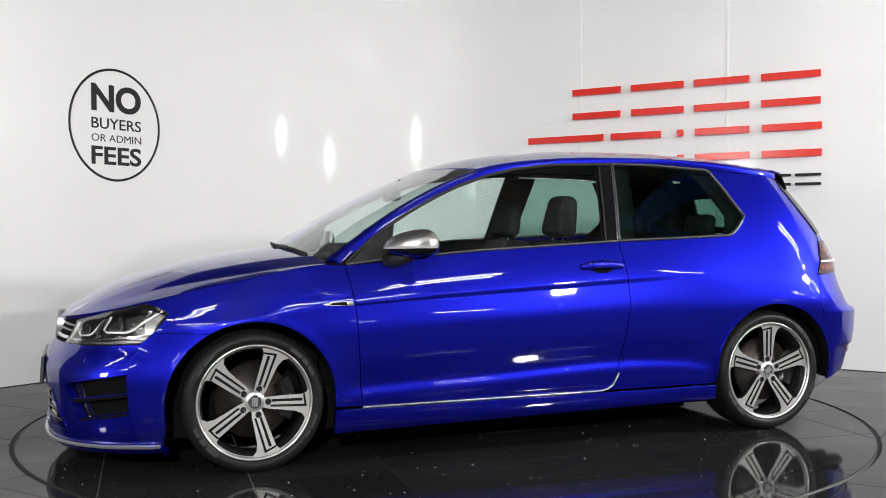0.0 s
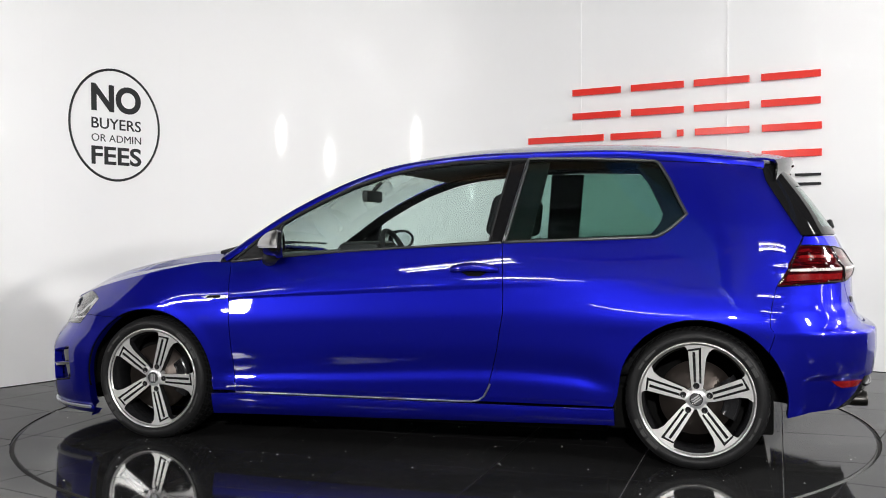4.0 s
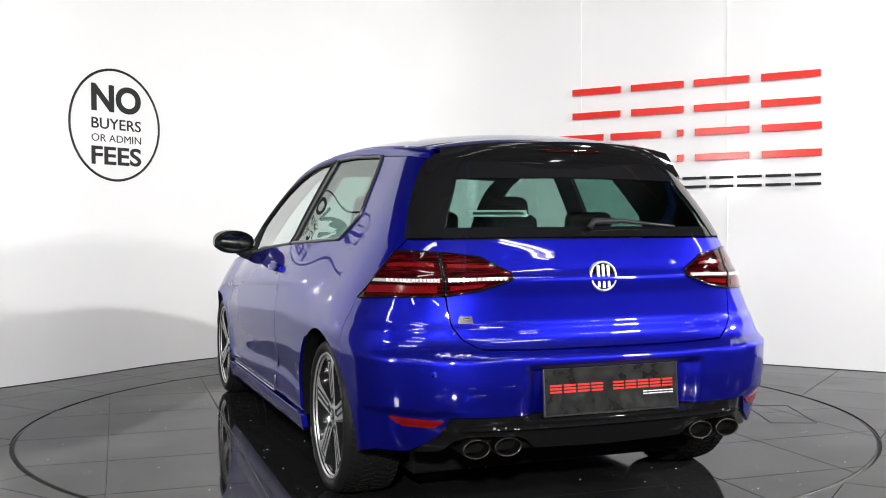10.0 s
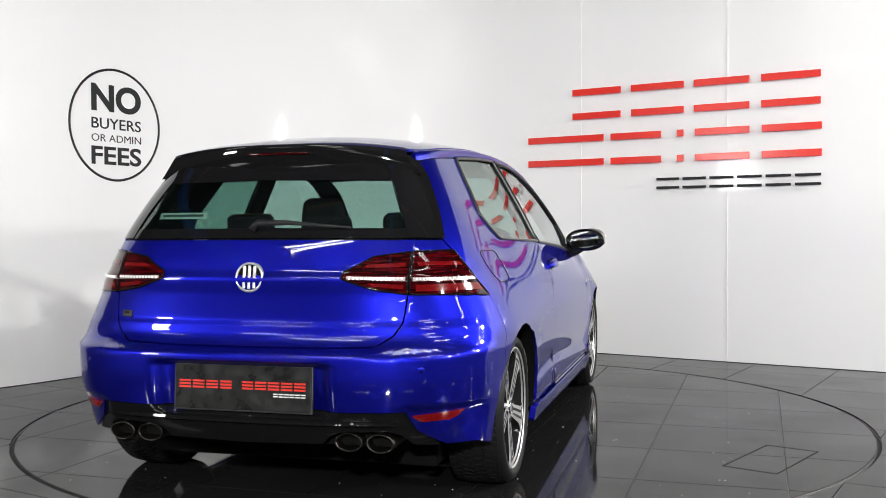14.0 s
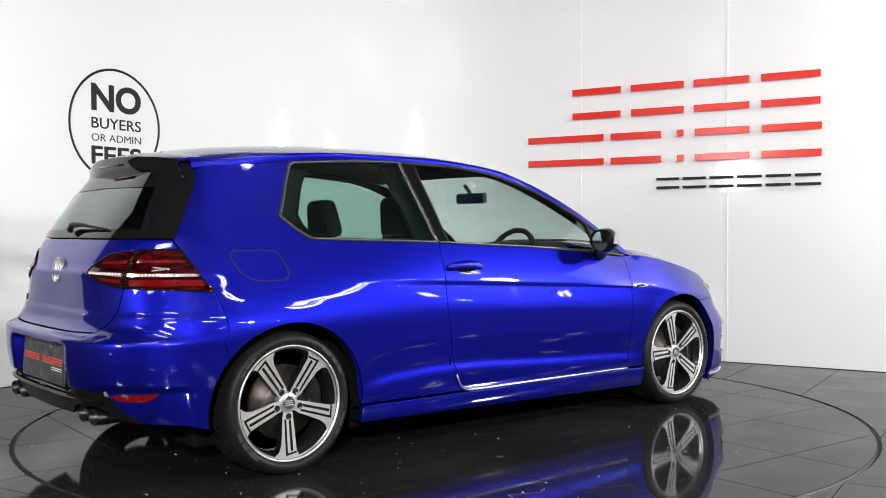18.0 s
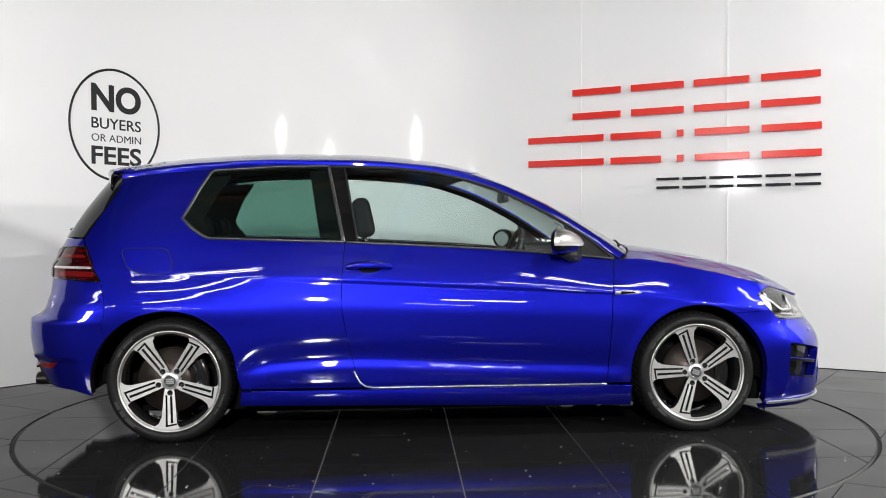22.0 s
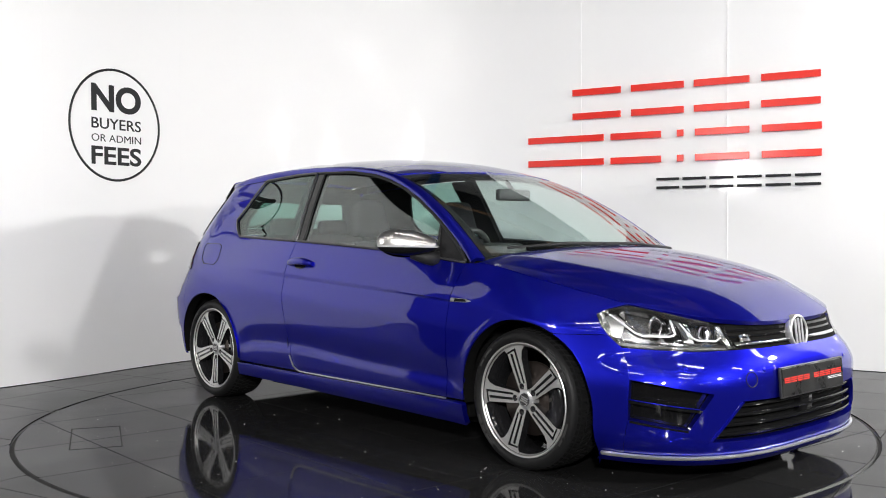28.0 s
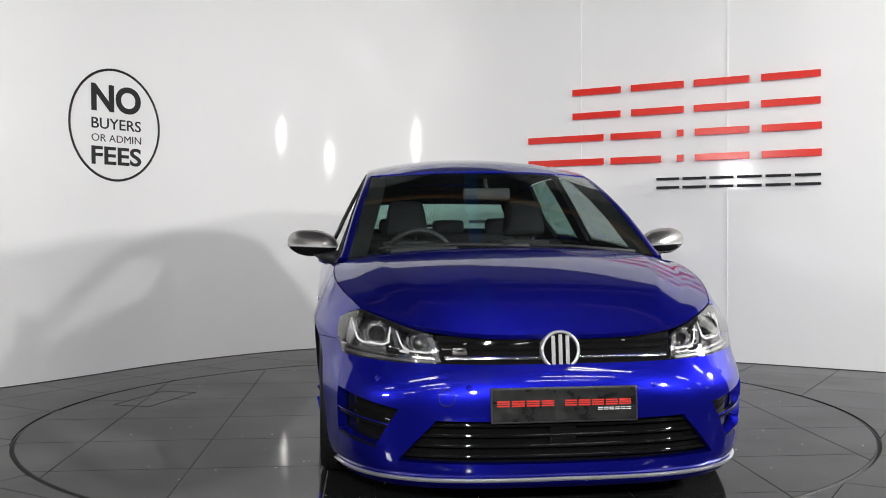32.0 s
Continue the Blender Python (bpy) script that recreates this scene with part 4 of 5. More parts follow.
# underside and wheel arches
for name, lo, hi in (("floor_pan", (-1.64, -0.61, 0.120), (1.75, 0.61, 0.32)), ("sill_box", (-0.92, -0.80, 0.165), (0.92, 0.80, 0.30)), ("undertray", (-0.92, -0.68, 0.118), (0.92, 0.68, 0.20)),
                     ("rear_undertray", (-1.98, -0.55, 0.262), (-1.55, 0.55, 0.36)), ("front_undertray", (1.70, -0.55, 0.14), (2.05, 0.55, 0.30))):
    part(name, box(lo, hi, 0.01), M_LINER, car, "black underside", smooth=False)
for xw in (AX, -AX):
    for sgn in (1, -1):
        bm = bmesh.new()
        m = Matrix.Translation((xw, sgn * 0.86, HUB_Z)) @ Matrix.Rotation(radians(90 * sgn), 4, "X")
        lathe_into(bm, [(0.388, 0.02), (0.388, 0.33), (0.05, 0.33)], 40, m, radians(-8), radians(188))
        if sgn < 0:
            for v in bm.verts:
                v.co.z = 2 * HUB_Z - v.co.z
        for v in bm.verts:
            v.co.z = min(v.co.z, HUB_Z + 0.36)
            if abs(v.co.y) > 0.83:
                v.co.y = sgn * (body(*fx(v.co.x, max(v.co.z, 0.20))).y - 0.012)
        part("wheel_arch_liner", bm, M_LINER, car, "black wheel arch liner")

# black edges inside the wheel arches
for xw in (AX, -AX):
    def arch_edge():
        bm = bmesh.new()
        rows = []
        for k in range(49):
            a = radians(-9 + 198 * k / 48)
            x, z = arch_point(xw, a, 0.003)
            p = body_at(*fx(x, max(z, 0.2)))
            rows.append([bm.verts.new((x, p.y - o, z)) for o in (0.0015, 0.02, 0.06)])
        for a, b in zip(rows, rows[1:]):
            for j in range(2):
                bm.faces.new((a[j], a[j + 1], b[j + 1], b[j]))
        return bm
    both("arch_edge", arch_edge, M_LINER, "black edge inside the wheel arch", flange=0.0)

# ---- wheels ----
def make_wheel(at, turn):
    """A wheel with its face along +z of the frame at."""
    spin = at @ Matrix.Rotation(turn, 4, "Z")
    bm = lathe_into(bmesh.new(), [(0.236, 0.0), (0.236, -0.012), (0.222, -0.025), (0.214, -0.10), (0.225, -0.19), (0.236, -0.20)], 64, at)
    wheel = part("wheel", bm, M_RIMBLACK, car, "five-spoke alloy wheel, black with machined silver faces")
    tyre = [(0.240, -0.012), (0.2475, -0.002), (0.254, 0.007), (0.268, 0.013), (0.286, 0.008), (0.298, -0.010), (0.3035, -0.03), (0.305, -0.06), (0.305, -0.16), (0.303, -0.19), (0.297, -0.21), (0.27, -0.222), (0.238, -0.205)]
    bm = lathe_into(bmesh.new(), tyre, 96, at)
    tyre_ob = part("tyre", bm, M_TYRE, wheel, "black low-profile tyre")
    bm = bmesh.new()
    for i in range(64):
        t = at @ Matrix.Rotation(2 * math.pi * i / 64, 4, "Z")
        for z0, z1, lean in ((-0.012, -0.060, 0.05), (-0.066, -0.112, -0.04), (-0.118, -0.162, 0.04), (-0.168, -0.208, -0.05)):
            r0, r1 = (0.296 if z0 > -0.02 else 0.3045), (0.297 if z1 < -0.2 else 0.3045)
            q = [bm.verts.new(t @ Vector((r * math.cos(a), r * math.sin(a), z))) for r, z, a in
                 ((r0, z0, -0.036 + lean), (r0, z0, 0.036 + lean), (r1, z1, 0.036), (r1, z1, -0.036), (r0 + 0.004, z0, -0.032 + lean), (r0 + 0.004, z0, 0.032 + lean), (r1 + 0.004, z1, 0.032), (r1 + 0.004, z1, -0.032))]
            for f in ((4, 5, 6, 7), (0, 1, 5, 4), (1, 2, 6, 5), (2, 3, 7, 6), (3, 0, 4, 7)):
                bm.faces.new([q[j] for j in f])
    for a0, a1, r0, r1 in ((0.35, 0.50, 0.262, 0.278), (0.54, 0.66, 0.262, 0.278), (0.70, 0.92, 0.262, 0.278), (2.5, 2.62, 0.264, 0.274), (2.66, 2.90, 0.264, 0.274),
                           (3.55, 3.70, 0.262, 0.278), (3.74, 3.86, 0.262, 0.278), (3.90, 4.12, 0.262, 0.278), (5.4, 5.62, 0.264, 0.274), (5.66, 5.8, 0.264, 0.274)):
        mark = lathe_into(bmesh.new(), [(r0, 0.010), (r0 + 0.001, 0.0138), (r1 - 0.001, 0.0138), (r1, 0.010)], 4, at, a0, a1)
        part("sidewall_bar", mark, M_SIDEWALL, wheel, "worn grey raised bar on the sidewall", smooth=False)
    part("tread", bm, M_TREAD, wheel, "tread blocks of the tyre", smooth=False)
    bm = lathe_into(bmesh.new(), [(0.231, -0.012), (0.2385, -0.002), (0.2420, 0.0040), (0.2460, 0.0040), (0.2485, -0.004)], 80, at)
    part("rim_edge", bm, M_MACHINED, wheel, "machined silver rim edge")
    for k in range(5):
        m = spin @ Matrix.Rotation(2 * math.pi * k / 5, 4, "Z")
        out = [(0.030, -0.022), (0.062, -0.030), (0.12, -0.0345), (0.175, -0.040), (0.205, -0.052), (0.223, -0.078), (0.232, -0.105), (0.2385, -0.108),
               (0.2405, -0.06), (0.242, 0.0), (0.2405, 0.06), (0.2385, 0.070), (0.232, 0.062), (0.222, 0.043), (0.205, 0.0335), (0.12, 0.027), (0.062, 0.022), (0.030, 0.018)]
        z_of = lambda x: -0.0215 + 0.066 * x
        for nm, dz0, dz1, wide, mat, lab in (("spoke", -0.040, -0.0016, 1.03, M_RIMBLACK, "gloss black spoke flank"), ("spoke_face", -0.0016, 0.0, 1.0, M_MACHINED, "machined silver spoke face")):
            bm = bmesh.new()
            low = [bm.verts.new(m @ Vector((x, y * wide, z_of(x) + dz0))) for x, y in out]
            top = [bm.verts.new(m @ Vector((x, y, z_of(x) + dz1))) for x, y in out]
            bm.faces.new(top)
            for i in range(len(out)):
                j = (i + 1) % len(out)
                bm.faces.new((low[i], low[j], top[j], top[i]))
            part(nm, bm, mat, wheel, lab, smooth=False)
        for sl in ([(0.074, 0.0000), (0.204, 0.0040), (0.204, 0.0165), (0.070, 0.0105)],
                   [(0.068, -0.0215), (0.224, -0.0205), (0.2135, 0.0350), (0.2055, 0.0335), (0.2130, -0.0100), (0.068, -0.0125)]):
            bm = bmesh.new()
            k_ = len(sl)
            lo_ = [bm.verts.new(m @ Vector((x, y, z_of(x) - 0.004))) for x, y in sl]
            hi_ = [bm.verts.new(m @ Vector((x, y, z_of(x) + 0.0008))) for x, y in sl]
            bm.faces.new(hi_)
            for i in range(k_):
                bm.faces.new((lo_[i], lo_[(i + 1) % k_], hi_[(i + 1) % k_], hi_[i]))
            part("slot", bm, M_RIMBLACK, wheel, "black spoke slot", smooth=False)
        b = spin @ Matrix.Rotation(2 * math.pi * k / 5, 4, "Z") @ Matrix.Translation((0.058, 0.0, -0.0210))
        part("lug_bolt", lathe_into(bmesh.new(), [(0.0135, 0.0), (0.0135, 0.0055), (0.0115, 0.0062), (0.0085, 0.0042), (0.0005, 0.0042)], 14, b), M_RIMBLACK, wheel)
    bm = lathe_into(bmesh.new(), [(0.052, -0.060), (0.046, -0.024), (0.041, -0.0180), (0.028, -0.0165)], 40, at)
    part("hub", bm, M_BRIGHT, wheel, "machined silver hub face")
    bm = lathe_into(bmesh.new(), [(0.029, -0.017), (0.0285, -0.012), (0.027, -0.0105), (0.0245, -0.0105), (0.0235, -0.0125)], 32, at)
    part("centre_cap", bm, M_CHROME, wheel, "round chrome centre cap")
    part("cap_field", lathe_into(bmesh.new(), [(0.0238, -0.016), (0.0238, -0.0125), (0.0005, -0.0122)], 28, at), M_DARKTRIM, wheel, "dark field of the cap", smooth=False)
    for x in (-0.009, 0.0, 0.009):
        part("cap_bar", box((x - 0.0028, -0.019, -0.0125), (x + 0.0028, 0.019, -0.0112), 0, spin), M_BRIGHT, wheel, smooth=False)
    bm = lathe_into(bmesh.new(), [(0.160, -0.085), (0.160, -0.062), (0.095, -0.062), (0.09, -0.052), (0.0005, -0.052)], 48, at)
    part("brake_disc", bm, M_DISC, wheel, "rust-tinted steel brake disc")
    bm = lathe_into(bmesh.new(), [(0.112, -0.062), (0.120, -0.040), (0.178, -0.040), (0.186, -0.062)], 12, at, radians(150), radians(215))
    part("brake_caliper", bm, M_RIMBLACK, wheel, "black brake caliper")
    return wheel


for xw, yw in ((AX, 0.862), (-AX, 0.850)):
    for sgn in (1, -1):
        at = Matrix.Translation((xw, sgn * yw, HUB_Z)) @ Matrix.Rotation(radians(-90 * sgn), 4, "X")
        if sgn < 0:
            at = at @ Matrix.Rotation(math.pi, 4, "Z")
        make_wheel(at, {(1, 1): 3.1, (-1, 1): 2.2, (1, -1): 1.245, (-1, -1): 1.57}[(1 if xw > 0 else -1, sgn)])

# ---- details of the body ----
def strip(bottom, top, n, off, material_, name, parent, label="", flange=0.008, sides=(1,), nv=3, bulge=0.0):
    """A raised band between two lines on the body."""
    obs = []
    for sgn in sides:
        bm = coons_into(bmesh.new(), bottom, top, [bottom[0], top[0]], [bottom[-1], top[-1]], n, nv, off, bulge)
        if sgn < 0:
            flip_y(bm)
        obs.append(part(name, finish(bm, flange), material_, parent, label))
    return obs


def line_on(pts, r, off, material_, name, parent, label="", n=40, closed=False, sides=(1, -1), seg=6):
    """A thin round bead laid along a line on the body."""
    obs = []
    pts = pts + [pts[0]] if closed else pts
    q = resample(pts, n)
    if closed:
        q = q[:-1]
    for sgn in sides:
        path = []
        for s, z in q:
            p = body_at(float(s), float(z), off)
            path.append((p.x, p.y * sgn, p.z))
        obs.append(part(name, tube_into(bmesh.new(), path, r, seg, closed), material_, parent, label))
    return obs


# spoiler and fins
def spoiler_row(v):
    w = abs(v) ** 2.4
    mid = [Vector(p) for p in ((-1.605, 0, 1.398), (-1.68, 0, 1.388), (-1.745, 0, 1.372), (-1.752, 0, 1.352), (-1.735, 0, 1.30), (-1.715, 0, 1.265))]
    end = [Vector(p) for p in ((-1.54, 0.515, 1.356), (-1.60, 0.508, 1.354), (-1.648, 0.495, 1.345), (-1.660, 0.502, 1.325), (-1.658, 0.528, 1.288), (-1.650, 0.560, 1.250))]
    return [Vector((a.x + (b.x - a.x) * w, v * b.y, a.z + (b.z - a.z) * w)) for a, b in zip(mid, end)]


for name, i0, i1, mat, lab in (("spoiler", 0, 2, M_PAINT, "blue roof spoiler"), ("spoiler_underside", 2, 5, M_GLOSSBLACK, "gloss black spoiler face")):
    bm = bmesh.new()
    g = [[bm.verts.new(p) for p in spoiler_row(2 * k / 32 - 1)[i0:i1 + 1]] for k in range(33)]
    for a, b in zip(g, g[1:]):
        for j in range(i1 - i0):
            bm.faces.new((a[j], a[j + 1], b[j + 1], b[j]))
    part(name, finish(bm, 0.01), mat, tailgate, lab)
part("brake_light", box((-1.7525, -0.13, 1.331), (-1.740, 0.13, 1.340), 0.003), M_REDLENS, tailgate, "red high brake light")
fin_out = [ry(0.673, 1.004), ry(0.635, 1.11), ry(0.598, 1.19), ry(0.567, 1.25), ry(0.533, 1.296), ry(0.495, 1.325)]
fin_in = [ry(0.565, 1.008), ry(0.523, 1.11), ry(0.483, 1.19), ry(0.455, 1.25), ry(0.42, 1.296), ry(0.37, 1.325)]
strip(fin_out, fin_in, 16, 0.005, M_GLOSSBLACK, "rear_fin", tailgate, "gloss black fin beside the rear window", 0.02, (1, -1), nv=6)
strip([ry(0.55, 1.222), ry(0, 1.232), (2 * SR - ry(0.55, 1.222)[0], 1.222)], [ry(0.525, 1.285), ry(0, 1.30), (2 * SR - ry(0.525, 1.285)[0], 1.285)], 36, 0.003, M_GLOSSBLACK, "window_band", tailgate, "black band along the window's top", nv=5)
strip([ry(0.62, 1.006), ry(0, 1.009), (2 * SR - ry(0.62, 1.006)[0], 1.006)], [ry(0.61, 1.042), ry(0, 1.045), (2 * SR - ry(0.61, 1.042)[0], 1.042)], 24, 0.003, M_GLOSSBLACK, "window_band", tailgate, "black band along the window's foot")

# window seals
line_on([(0.90, 0.884), (0.70, 0.904), (0.3, 0.937), (-0.1, 0.959), (-0.455, 0.976)], 0.0065, 0.003, M_DARKTRIM, "window_strip", car, "dark strip under the window", 30)
line_on([(-0.47, 0.978), (-0.8, 0.988), (-1.148, 1.0), (-1.215, 1.045), fx(-1.27, 1.10), (-1.2, 1.24), (-1.137, 1.345), (-0.8, 1.364), (-0.545, 1.367), (-0.47, 0.978)], 0.0075, 0.002,
        M_DARKTRIM, "quarter_window_trim", car, "dark grey frame round the window", 70)
line_on([(-0.533, 1.366), (-0.2, 1.357), (0.013, 1.331), (0.16, 1.296), (0.304, 1.250), (0.45, 1.184), (0.58, 1.117), (0.66, 1.070), (0.78, 0.99), (0.90, 0.888)], 0.0085, 0.0,
        M_PLASTIC, "window_seal", car, "black rubber window seal", 40)
line_on([(0.70, 0.905), (0.663, 1.062)], 0.008, 0.0, M_PLASTIC, "window_divider", car, "black bar at the front of the door window", 6)
line_on([(-0.398, 0.978), (-0.462, 1.356)], 0.005, 0.0, M_PLASTIC, "pillar_seal", car, "black rubber seal", 10)
line_on([(-0.462, 0.978), (-0.538, 1.364)], 0.003, 0.002, M_SATIN, "pillar_strip", car, "thin bright strip along the pillar", 10)

# lower edge of the doors: silver bead stands for the painted ledge's highlight
line_on([(-0.420, 0.345), (-0.398, 0.295), (-0.375, 0.272), (-0.33, 0.2615), (0.0, 0.2605), (0.845, 0.2585)], 0.0042, 0.006, M_SATIN, "sill_glint", car, "silver bead in place of the highlight under the door", 40)
line_on([(-0.966, 0.2545), (0.0, 0.2525), (0.966, 0.2505)], 0.0030, 0.018, M_PAINT, "skirt_edge", car, "blue upper edge of the sill", 30)

# door handles, wing badges, fuel flap
for door_ob, sgn in zip(doors, (1, -1)):
    # a flat bowed blade, thin at both ends, over a black patch for shade
    bm = bmesh.new()
    rings = []
    for k in range(17):
        t = k / 16
        bow = math.sin(math.pi * t)
        x = -0.456 + 0.226 * t
        zc, half = 0.853 + 0.006 * bow, 0.010 + 0.0085 * bow ** 0.5
        out = 0.012 + 0.026 * bow ** 0.55
        ring = []
        for dz, d in ((-1.0, -0.012), (-1.0, -0.005), (-0.72, 0.0), (0.0, 0.0025), (0.45, 0.0015), (0.85, -0.003), (1.0, -0.008), (1.0, -0.012)):
            p = body_at(x, zc + dz * half, out + d)
            ring.append(bm.verts.new((p.x, p.y * sgn, p.z)))
        rings.append(ring)
    for a, b in zip(rings, rings[1:]):
        for n in range(8):
            bm.faces.new((a[n], b[n], b[(n + 1) % 8], a[(n + 1) % 8]))
    bm.faces.new(rings[0])
    bm.faces.new(list(reversed(rings[-1])))
    bmesh.ops.recalc_face_normals(bm, faces=bm.faces)
    part("door_handle", bm, M_PAINT, door_ob, "body-coloured door handle")
    # no bowl is cut into the door: flat black stands for its shade
    strip([(-0.400, 0.842), (-0.372, 0.826), (-0.318, 0.826), (-0.285, 0.842)], [(-0.400, 0.852), (-0.372, 0.852), (-0.318, 0.852), (-0.285, 0.852)], 12, 0.001, M_GLOSSBLACK, "handle_recess", door_ob, "flat black patch painted for the shade behind the handle", 0.0, (sgn,))
strip([(0.885, 0.707), fx(1.0, 0.709), fx(1.022, 0.714)], [(0.889, 0.725), fx(0.98, 0.724), fx(1.022, 0.716)], 8, 0.003, M_SATIN, "wing_badge", car, "small chrome badge on the wing", 0.004, (1, -1))
strip([(0.915, 0.709), (0.995, 0.711)], [(0.918, 0.7225), (0.98, 0.7225)], 6, 0.0045, M_GLOSSBLACK, "badge_insert", car, "black insert of the badge", 0.002, (1, -1))
line_on([fx(-1.464, 0.829), fx(-1.52, 0.862), fx(-1.548, 0.92), fx(-1.549, 0.944), fx(-1.53, 0.953), fx(-1.36, 0.953), fx(-1.325, 0.94), fx(-1.302, 0.88), fx(-1.302, 0.845), fx(-1.33, 0.826)],
        0.0022, 0.0005, M_GAP, "fuel_flap_gap", car, "shut line of the fuel flap", 60, True, (-1,))

# front: grille bars, emblem, lip, plates
strip(mirrored([fy(0.415, 0.564), fy(0, 0.564)], SF), mirrored([fy(0.42, 0.576), fy(0, 0.576)], SF), 36, 0.0, M_CHROME, "grille_bar", car, "chrome grille bar", 0.012, bulge=0.004)
strip(mirrored([fy(0.425, 0.596), fy(0, 0.596)], SF), mirrored([fy(0.43, 0.604), fy(0, 0.604)], SF), 36, -0.004, M_GLOSSBLACK, "grille_slat", car, "black slat of the grille", 0.012)
strip(mirrored([fy(0.43, 0.618), fy(0, 0.618)], SF), mirrored([fy(0.44, 0.628), fy(0, 0.628)], SF), 36, -0.006, M_GLOSSBLACK, "grille_slat", car, "black slat of the grille", 0.012)


def disc_frame(p, n):
    q = Vector(n).normalized().to_track_quat("Z", "Y").to_matrix().to_4x4()
    return Matrix.Translation(p) @ q


def emblem(p, n, r, parent):
    m = disc_frame(p, n)
    e = part("emblem", lathe_into(bmesh.new(), [(r, -0.02), (r, 0.004), (r * 0.96, 0.009), (r * 0.87, 0.009), (r * 0.84, 0.004)], 48, m), M_BRIGHT, parent, "round chrome emblem")
    part("emblem_field", lathe_into(bmesh.new(), [(r * 0.85, 0.003), (0.0005, 0.006)], 40, m), M_GLOSSBLACK, e, "dark field of the emblem")
    for x in (-0.36, 0.0, 0.36):
        hgt = r * 0.78 * math.sqrt(1 - x * x)
        part("emblem_bar", box((x * r - r * 0.095, -hgt, 0.003), (x * r + r * 0.095, hgt, 0.0085), 0.0015, m), M_BRIGHT, e, smooth=False)


emblem((2.118, 0, 0.596), (1, 0, 0.12), 0.073, car)
emblem((-1.992, 0, 0.866), (-1, 0, 0.12), 0.056, tailgate)
strip([fy(-0.389, 0.577), fy(-0.336, 0.577)], [fy(-0.386, 0.602), fy(-0.340, 0.602)], 4, 0.006, M_CHROME, "model_badge", car, "small chrome badge on the grille", 0.012)
strip([fy(-0.372, 0.590), fy(-0.350, 0.590)], [fy(-0.372, 0.596), fy(-0.350, 0.596)], 2, 0.0072, M_GLOSSBLACK, "badge_insert", car, "black insert of the badge", 0.002)
strip([ry(0.550, 0.711), ry(0.500, 0.711)], [ry(0.546, 0.736), ry(0.503, 0.736)], 4, 0.005, M_EXHAUST, "model_badge", tailgate, "small chrome badge on the tailgate", 0.006)
strip([ry(0.535, 0.724), ry(0.513, 0.724)], [ry(0.535, 0.730), ry(0.513, 0.730)], 2, 0.0062, M_GLOSSBLACK, "badge_insert", tailgate, "black insert of the badge", 0.002)

strip(mirrored([fx(1.70, 0.136), fy(0.80, 0.134), fy(0.6, 0.136), fy(0, 0.138)], SF), mirrored([fx(1.70, 0.146), fy(0.80, 0.146), fy(0.6, 0.149), fy(0, 0.151)], SF), 60, 0.013, M_LIP, "lip_strip", car, "bright strip along the front lip", 0.01, bulge=0.003)
strip(mirrored([fx(1.69, 0.120), fy(0.79, 0.112), fy(0.6, 0.112), fy(0, 0.112)], SF), mirrored([fx(1.69, 0.136), fy(0.80, 0.130), fy(0.6, 0.132), fy(0, 0.134)], SF), 60, 0.012, M_PAINT, "front_lip", car, "blue front lip", 0.03)
for k in range(4):
    z = 0.218 + 0.037 * k
    y = 0.595 - 0.034 * k
    strip(mirrored([fy(y, z), fy(0, z - 0.004)], SF), mirrored([fy(y, z + 0.012), fy(0, z + 0.008)], SF), 36, -0.012, M_GLOSSBLACK, "grille_slat", car, "gloss black slat of the lower grille", 0.025, bulge=0.003)
part("radar_sensor", box((2.12, -0.05, 0.262), (2.160, 0.05, 0.335), 0.008), M_GLOSSBLACK, car, "black sensor block in the lower grille")
for ob, sgn in zip(intakes, (1, -1)):
    strip([fy(0.815, 0.352), fy(0.62, 0.312)], [fy(0.815, 0.364), fy(0.62, 0.324)], 10, -0.006, M_GLOSSBLACK, "intake_bar", ob, "gloss black bar across the intake", 0.02, (sgn,))
    strip([fy(0.603, 0.200), fy(0.470, 0.352)], [fy(0.592, 0.200), fy(0.460, 0.350)], 10, 0.004, M_PAINT, "intake_trim", ob, "blue raised edge of the lower grille", 0.02, (sgn,))
    line_on([fy(0.815, 0.367), fy(0.62, 0.327)], 0.0028, -0.004, M_PAINT, "bar_edge", ob, "blue front edge of the bar", 10, False, (sgn,))
    strip([fy(0.80, 0.272), fy(0.67, 0.240)], [fy(0.80, 0.281), fy(0.67, 0.248)], 10, 0.002, M_GLOSSBLACK, "intake_sill", ob, "", 0.01, (sgn,))


def plate(m, w, h, lab):
    pl = part("show_plate", box((-w, -h, 0), (w, h, 0.007), 0.0025, m), M_PLATE, car, lab, smooth=False)
    part("plate_rim", box((-w - 0.006, -h - 0.006, -0.008), (w + 0.006, h + 0.006, 0.004), 0.003, m), M_DARKTRIM, pl, smooth=False)
    bars = [(-0.94 + 0.205 * k, -0.94 + 0.205 * k + 0.175, z, z + 0.085, M_REDBAR) for k in range(4) for z in (-0.06, 0.08, 0.22)]
    bars += [(0.0 + 0.19 * k, 0.0 + 0.19 * k + 0.165, z, z + 0.085, M_REDBAR) for k in range(5) for z in (-0.06, 0.08, 0.22)]
    bars += [(0.46 + 0.08 * k, 0.46 + 0.08 * k + 0.066, z, z + 0.05, M_WHITEBAR) for k in range(6) for z in (-0.36, -0.25)]
    for u0, u1, z0, z1, mat in bars:
        part("plate_bar", box((u0 * w, z0 * h, 0.006), (u1 * w, z1 * h, 0.0078), 0, m), mat, pl, smooth=False)
    return pl


